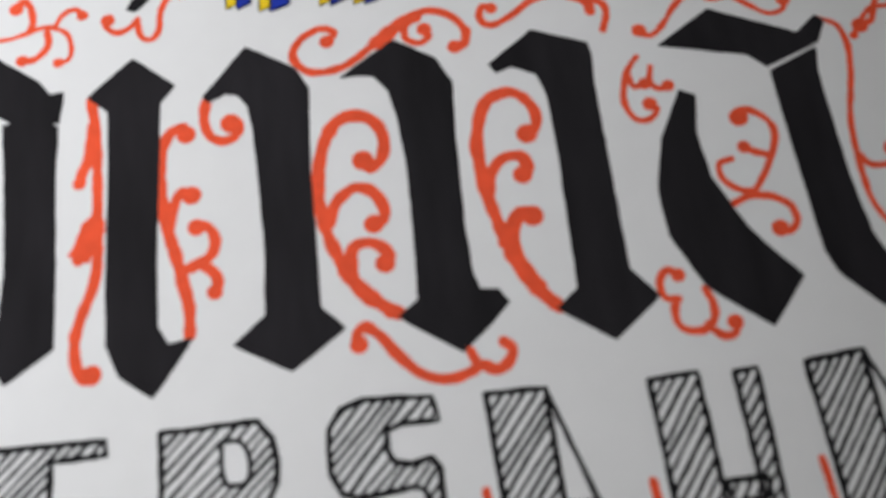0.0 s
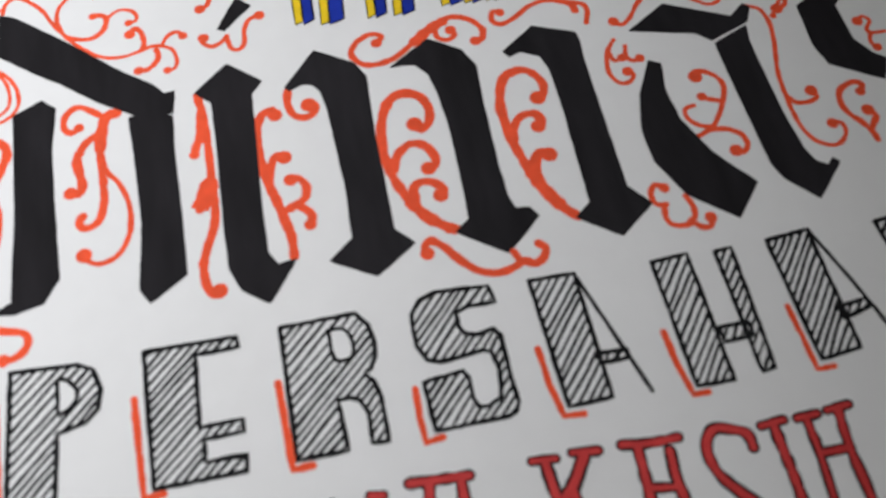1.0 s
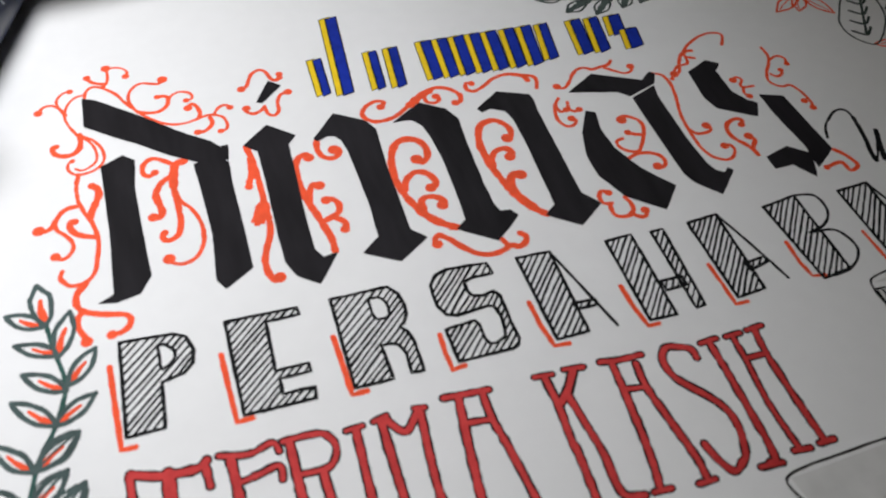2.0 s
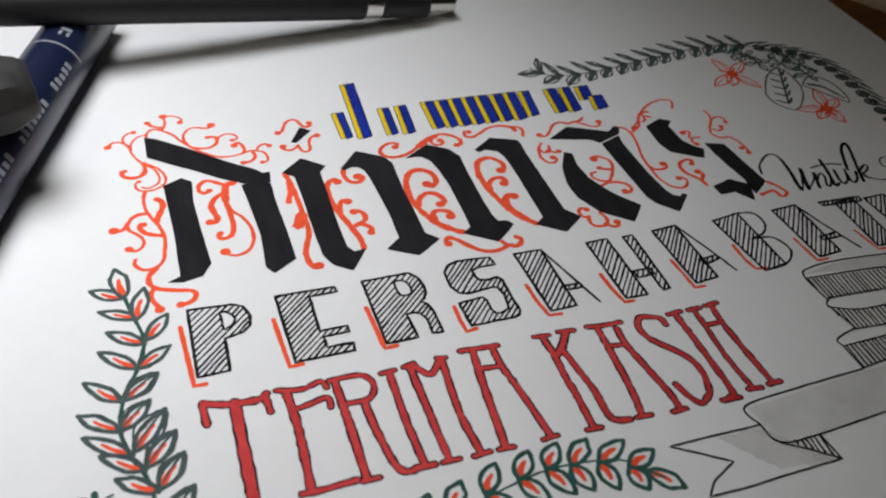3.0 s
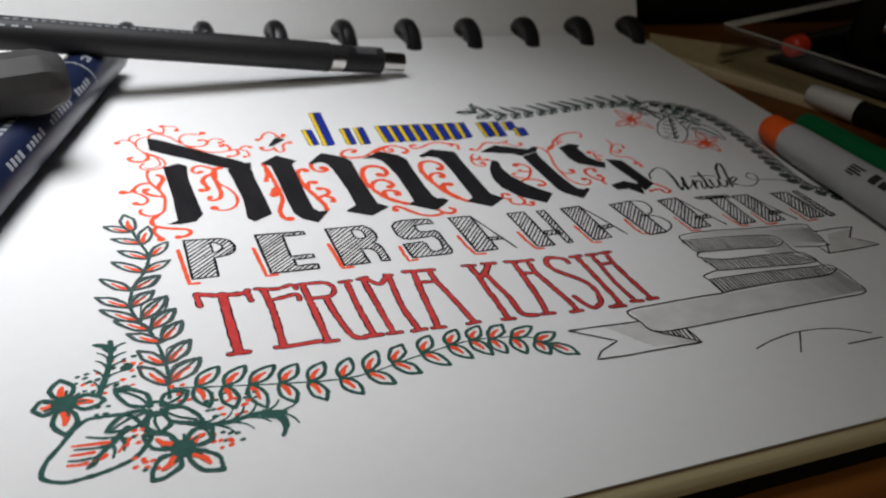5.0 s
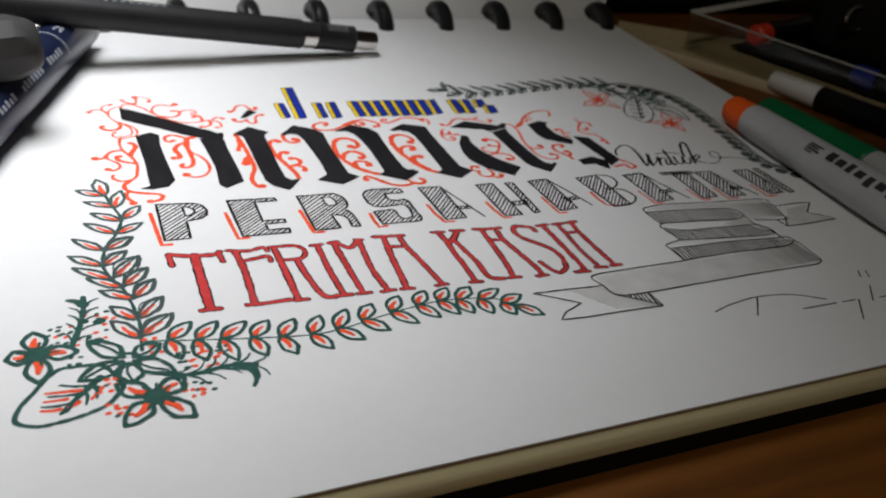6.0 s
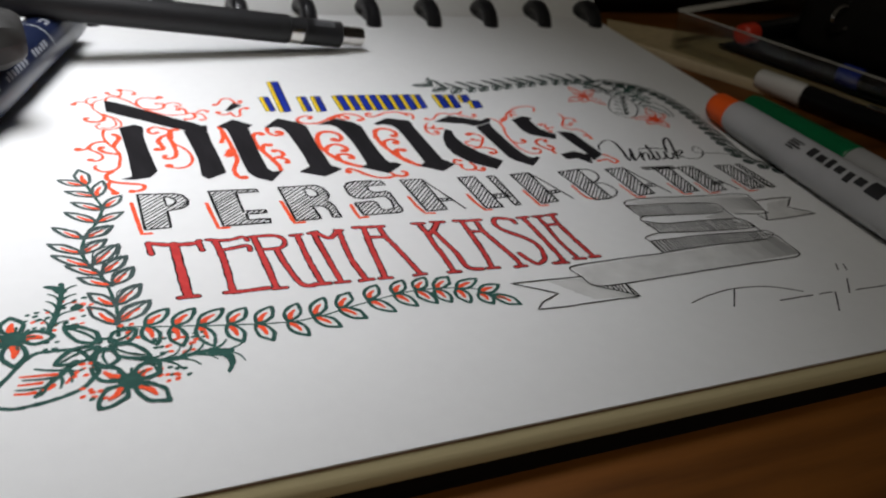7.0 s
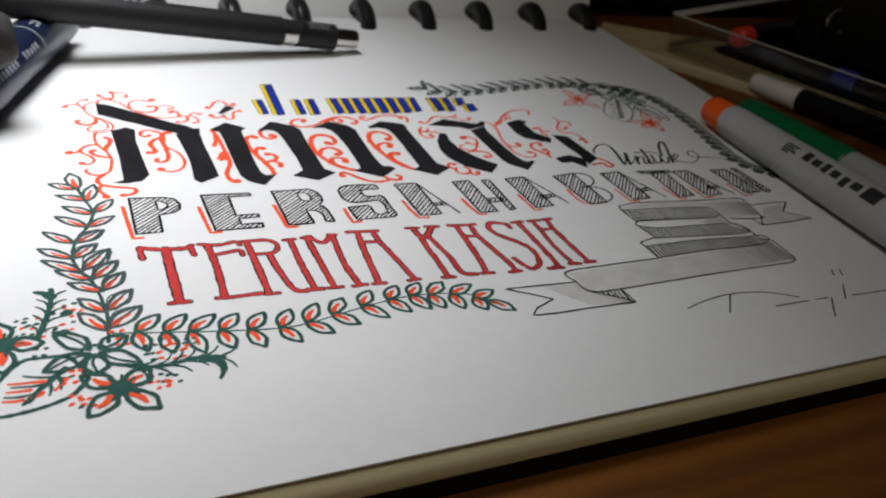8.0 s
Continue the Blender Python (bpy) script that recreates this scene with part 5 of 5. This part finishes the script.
d.line(PEN_INK, [(109.1, -49.4), (117.2, -49.5), (125.6, -49.6), (139.0, -50.6), (142.8, -50.8), (143.9, -52.5), (141.3, -53.9), (137.3, -54.5), (121.9, -54.1), (109.0, -54.6)], 0.34 )
d.line(PEN_INK, [(141.2, -63.1), (122.7, -63.2), (106.5, -63.6), (91.4, -64.0), (85.1, -63.3), (84.2, -59.6), (84.0, -55.6), (94.5, -54.9), (108.8, -54.8)], 0.34 )
d.line(PEN_INK, [(152.1, -36.6), (159.2, -36.3), (164.5, -36.6), (159.2, -41.3), (164.8, -45.7), (155.8, -46.3), (147.6, -46.4), (150.9, -41.9)], 0.34 , straight=True)
d.line(PEN_INK, [(147.1, -42.9), (147.6, -46.4)], 0.34 )
d.line(PEN_INK, [(84.0, -59.5), (74.9, -59.0), (67.7, -58.7), (71.7, -61.3), (75.8, -64.2), (71.0, -66.2), (68.7, -68.4), (74.6, -68.8), (82.7, -68.8), (92.6, -69.0), (92.3, -64.4)], 0.34 , straight=True)
d.line(PEN_INK, [(92.6, -69.0), (89.2, -66.2), (85.2, -63.5)], 0.34 )
d.done()
d = Drawing("signature_bars", "thin pen bars in place of a signature", 0.015)
d.line(PEN_INK, [(102.5, -73.6), (108.3, -72.0), (115.9, -71.1), (124.5, -72.2), (131.3, -75.6)], 0.36)
d.line(PEN_INK, [(115.7, -71.3), (110.9, -76.9)], 0.36)
d.line(PEN_INK, [(123.2, -77.4), (132.5, -77.4)], 0.4)
d.line(PEN_INK, [(134.5, -77.4), (138.2, -77.4)], 0.36)
d.line(PEN_INK, [(139.1, -77.6), (133.9, -83.8)], 0.36)
d.line(PEN_INK, [(146.7, -73.7), (142.3, -78.7)], 0.36)
d.line(PEN_INK, [(145.1, -78.0), (154.4, -78.2), (160.3, -78.1)], 0.36)
d.line(PEN_INK, [(149.3, -67.8), (147.7, -70.0)], 0.34)
d.line(PEN_INK, [(151.2, -68.2), (150.0, -70.5)], 0.34)
d.done()

# garland of small leaves round the upper corner
d = Drawing("leaf_garland", "garland of small dark grey-green leaves arching round the corner", 0.015)
d.line(GREYGREEN_INK, GARLAND[::4], 0.34, straight=True)
walked, due = 0.0, 3.0
for (px, py), (x, y) in zip(GARLAND, GARLAND[1:]):
    l = math.hypot(x - px, y - py)
    walked += l
    if walked < due or l == 0:
        continue
    late = min(1.0, max(0.0, (walked - 62) / 12))
    due += 4.75 - 0.7 * late
    ux, uy = (px - x) / l, (py - y) / l
    if late > 0.4:
        # past the flowers the leaves are dark round drops, each under a long thin outer one
        ix, iy = x - 0.5 * uy, y + 0.5 * ux
        leaf = Drawing("inked_leaf", "small round dark leaf of a garland", 0.025)
        leaf.line(GREYGREEN_INK, [(ix + 1.4 * math.cos(k * 0.9), iy + 1.4 * math.sin(k * 0.9)) for k in range(7)], 0.7, closed=True)
        leaf.dot(LEAF_WASH, ix, iy, 1.0)
        leaf.done()
        at = lambda out, back: (x + out * uy + back * ux, y - out * ux + back * uy)  # noqa: E731
        leaf = Drawing("inked_leaf", "long thin dark leaf of a garland", 0.03)
        leaf.line(GREYGREEN_INK, [at(0.9, 3.2), at(2.5, 0.6), at(3.7, -3.1)], 0.9, taper=(1.2, 0.4))
        leaf.line(GREYGREEN_INK, [at(0.6, 1.2), at(2.2, -0.6), at(3.7, -3.1)], 0.5, taper=(1.2, 0.5))
        leaf.done()
        continue
    # the inner leaf is a plump drop, the outer one long and thin; both lean back along the stem
    for side, size, wide, a in ((1, 5.5, 2.9, 0.85), (-1, 6.4, 1.7, 1.0)):
        a = side * a + random.uniform(-0.14, 0.14)
        size *= random.uniform(0.88, 1.12)
        tip = (x + size * (ux * math.cos(a) - uy * math.sin(a)), y + size * (ux * math.sin(a) + uy * math.cos(a)))
        leaf = Drawing("inked_leaf", "small dark grey-green leaf of a garland", 0.025)
        leaf.line(LEAF_WASH, [(x, y), ((x + tip[0]) / 2, (y + tip[1]) / 2), tip], wide * 0.85, taper=(0.9, 0.3))
        leaf.leaf(GREYGREEN_INK, (x, y), tip, wide, 0.46).done()
d.done()


def petals(d, ink, x, y, size, n, width, turn=0.0, fleck=None, plump=0.52):
    for k in range(n):
        a = turn + 2 * math.pi * k / n
        r = size * random.uniform(0.9, 1.1)
        d.leaf(ink, (x + 0.8 * math.cos(a), y + 0.8 * math.sin(a)), (x + r * math.cos(a), y + r * math.sin(a)), r * plump, width, fleck, vein=fleck is None)


for (x, y), tips, dark in FLOWERS:
    d = Drawing("inked_flower", "green outlined flower with pointed petals", 0.1)
    for tx, ty in tips:
        l = math.hypot(tx - x, ty - y)
        d.leaf(GREEN_INK, (x + (tx - x) / l, y + (ty - y) / l), (tx, ty), max(3.6, l * 0.4), 0.8, ORANGE_INK if dark else None, vein=not dark)
    if dark:
        d.dot(GREEN_INK, x, y, 2.0)
        for k in range(9):
            a = 2 * math.pi * k / 9
            d.line(GREEN_INK, [(x, y), (x + 3.1 * math.cos(a), y + 3.1 * math.sin(a))], 0.5)
    else:
        d.line(GREEN_INK, [(x + 2.0 * math.cos(a), y + 1.6 * math.sin(a)) for a in (k * math.pi / 4 for k in range(8))], 0.7, closed=True)
    d.done()

d = Drawing("large_leaf", "large green outlined leaf with orange strokes", 0.015)
d.line(GREEN_INK, BIG_LEAF, 0.85, closed=True)
d.line(GREEN_INK, BIG_VEIN, 1.0, taper=(0.7, 1.4))
for pts in LEAF_STROKES:
    d.line(ORANGE_INK, pts, 0.75, taper=(1.1, 0.7))
for pts in SIDE_VEINS:
    d.line(GREEN_INK, pts, 0.6, taper=(1.3, 0.7))
d.done()


def twig(label, stem, hook, size):
    d = Drawing("inked_twig", label, 0.07)
    path = steps(stem)
    d.line(GREEN_INK, stem, 1.05)
    d.line(GREEN_INK, hook, 1.5, taper=(1.4, 0.4))
    for i in range(4, len(path) - 3, 7):
        (x, y), (qx, qy) = path[i], path[i + 1]
        l = math.hypot(qx - x, qy - y) or 1
        for s in (1, -1):
            a = math.atan2(qy - y, qx - x) + s * 0.75
            d.line(GREEN_INK, [(x, y), (x + size * 0.6 * math.cos(a - s * 0.2), y + size * 0.6 * math.sin(a - s * 0.2)), (x + size * math.cos(a), y + size * math.sin(a))], 0.6, taper=(1, 0.5))
    d.done()


twig("dark green thorny twig with a hooked tip", TWIG, TWIG_HOOK, 4.2)
twig("dark green thorny twig rising from the flowers", TWIG_UP, TWIG_UP_HOOK, 3.4)

d = Drawing("dash_pattern", "scattered short green and orange pen dashes between the flowers", 0.01)
for x, y in SPARKS:
    for k in range(4):
        px, py = x + (k % 2 - 0.5) * 1.5 + random.uniform(-0.3, 0.3), y + (k // 2 - 0.5) * 1.7 + random.uniform(-0.35, 0.35)
        d.dot(ORANGE_INK if random.random() < 0.58 else GREEN_INK, px, py, random.uniform(0.42, 0.58), squash=0.72, turn=random.uniform(-0.1, 0.7))
for x, y in ((-14.0, -54.4), (-13.0, -48.7)):
    d.dot(GREEN_INK, x, y, 1.2, squash=0.75, turn=0.5)
tagged(d.done(), kind="stuff")

for (x, y), tips in TOP_FLOWERS:
    d = Drawing("inked_flower", "small orange flower sketched in thin lines", 0.02)
    for tip in tips:
        d.leaf(ORANGE_INK, (x, y), tip, 2.9, 0.46, vein=True)
    d.dot(ORANGE_INK, x, y, 1.5)
    for k in range(8):
        d.line(ORANGE_INK, [(x, y), (x + 3.2 * math.cos(k * 0.8), y + 3.2 * math.sin(k * 0.8))], 0.55)
    d.done()
d = Drawing("veined_leaf", "rounded leaf with a dark vein among the garland", 0.05)
d.line(GREYGREEN_INK, TOP_LEAF, 0.42, closed=True)
d.line(GREYGREEN_INK, TOP_LEAF_VEIN, 0.6)
for k in range(5):
    x, y = [TOP_LEAF_VEIN[0][i] * (1 - k / 5) + TOP_LEAF_VEIN[2][i] * k / 5 for i in (0, 1)]
    d.line(GREYGREEN_INK, [(x - 2.2, y + 1.8), (x, y), (x + 2.2, y + 1.8)], 0.6)
d.done()
d = Drawing("veined_leaf", "small leaf with a dark vein behind an orange flower", 0.05)
d.line(GREYGREEN_INK, SIDE_LEAF, 0.42, closed=True)
d.line(GREEN_INK, SIDE_LEAF_VEIN, 0.9, taper=(1.3, 0.6))
d.done()
d = Drawing("garland_knot", "crowded small dark leaves between two orange flowers", 0.07)
for x, y in TOP_CLUSTER:
    petals(d, GREYGREEN_INK if random.random() < 0.6 else GREEN_INK, x, y, 4.0, 4, 0.4, random.uniform(0, 1), plump=0.4)
    d.dot(GREEN_INK, x, y, 0.6)
d.done()
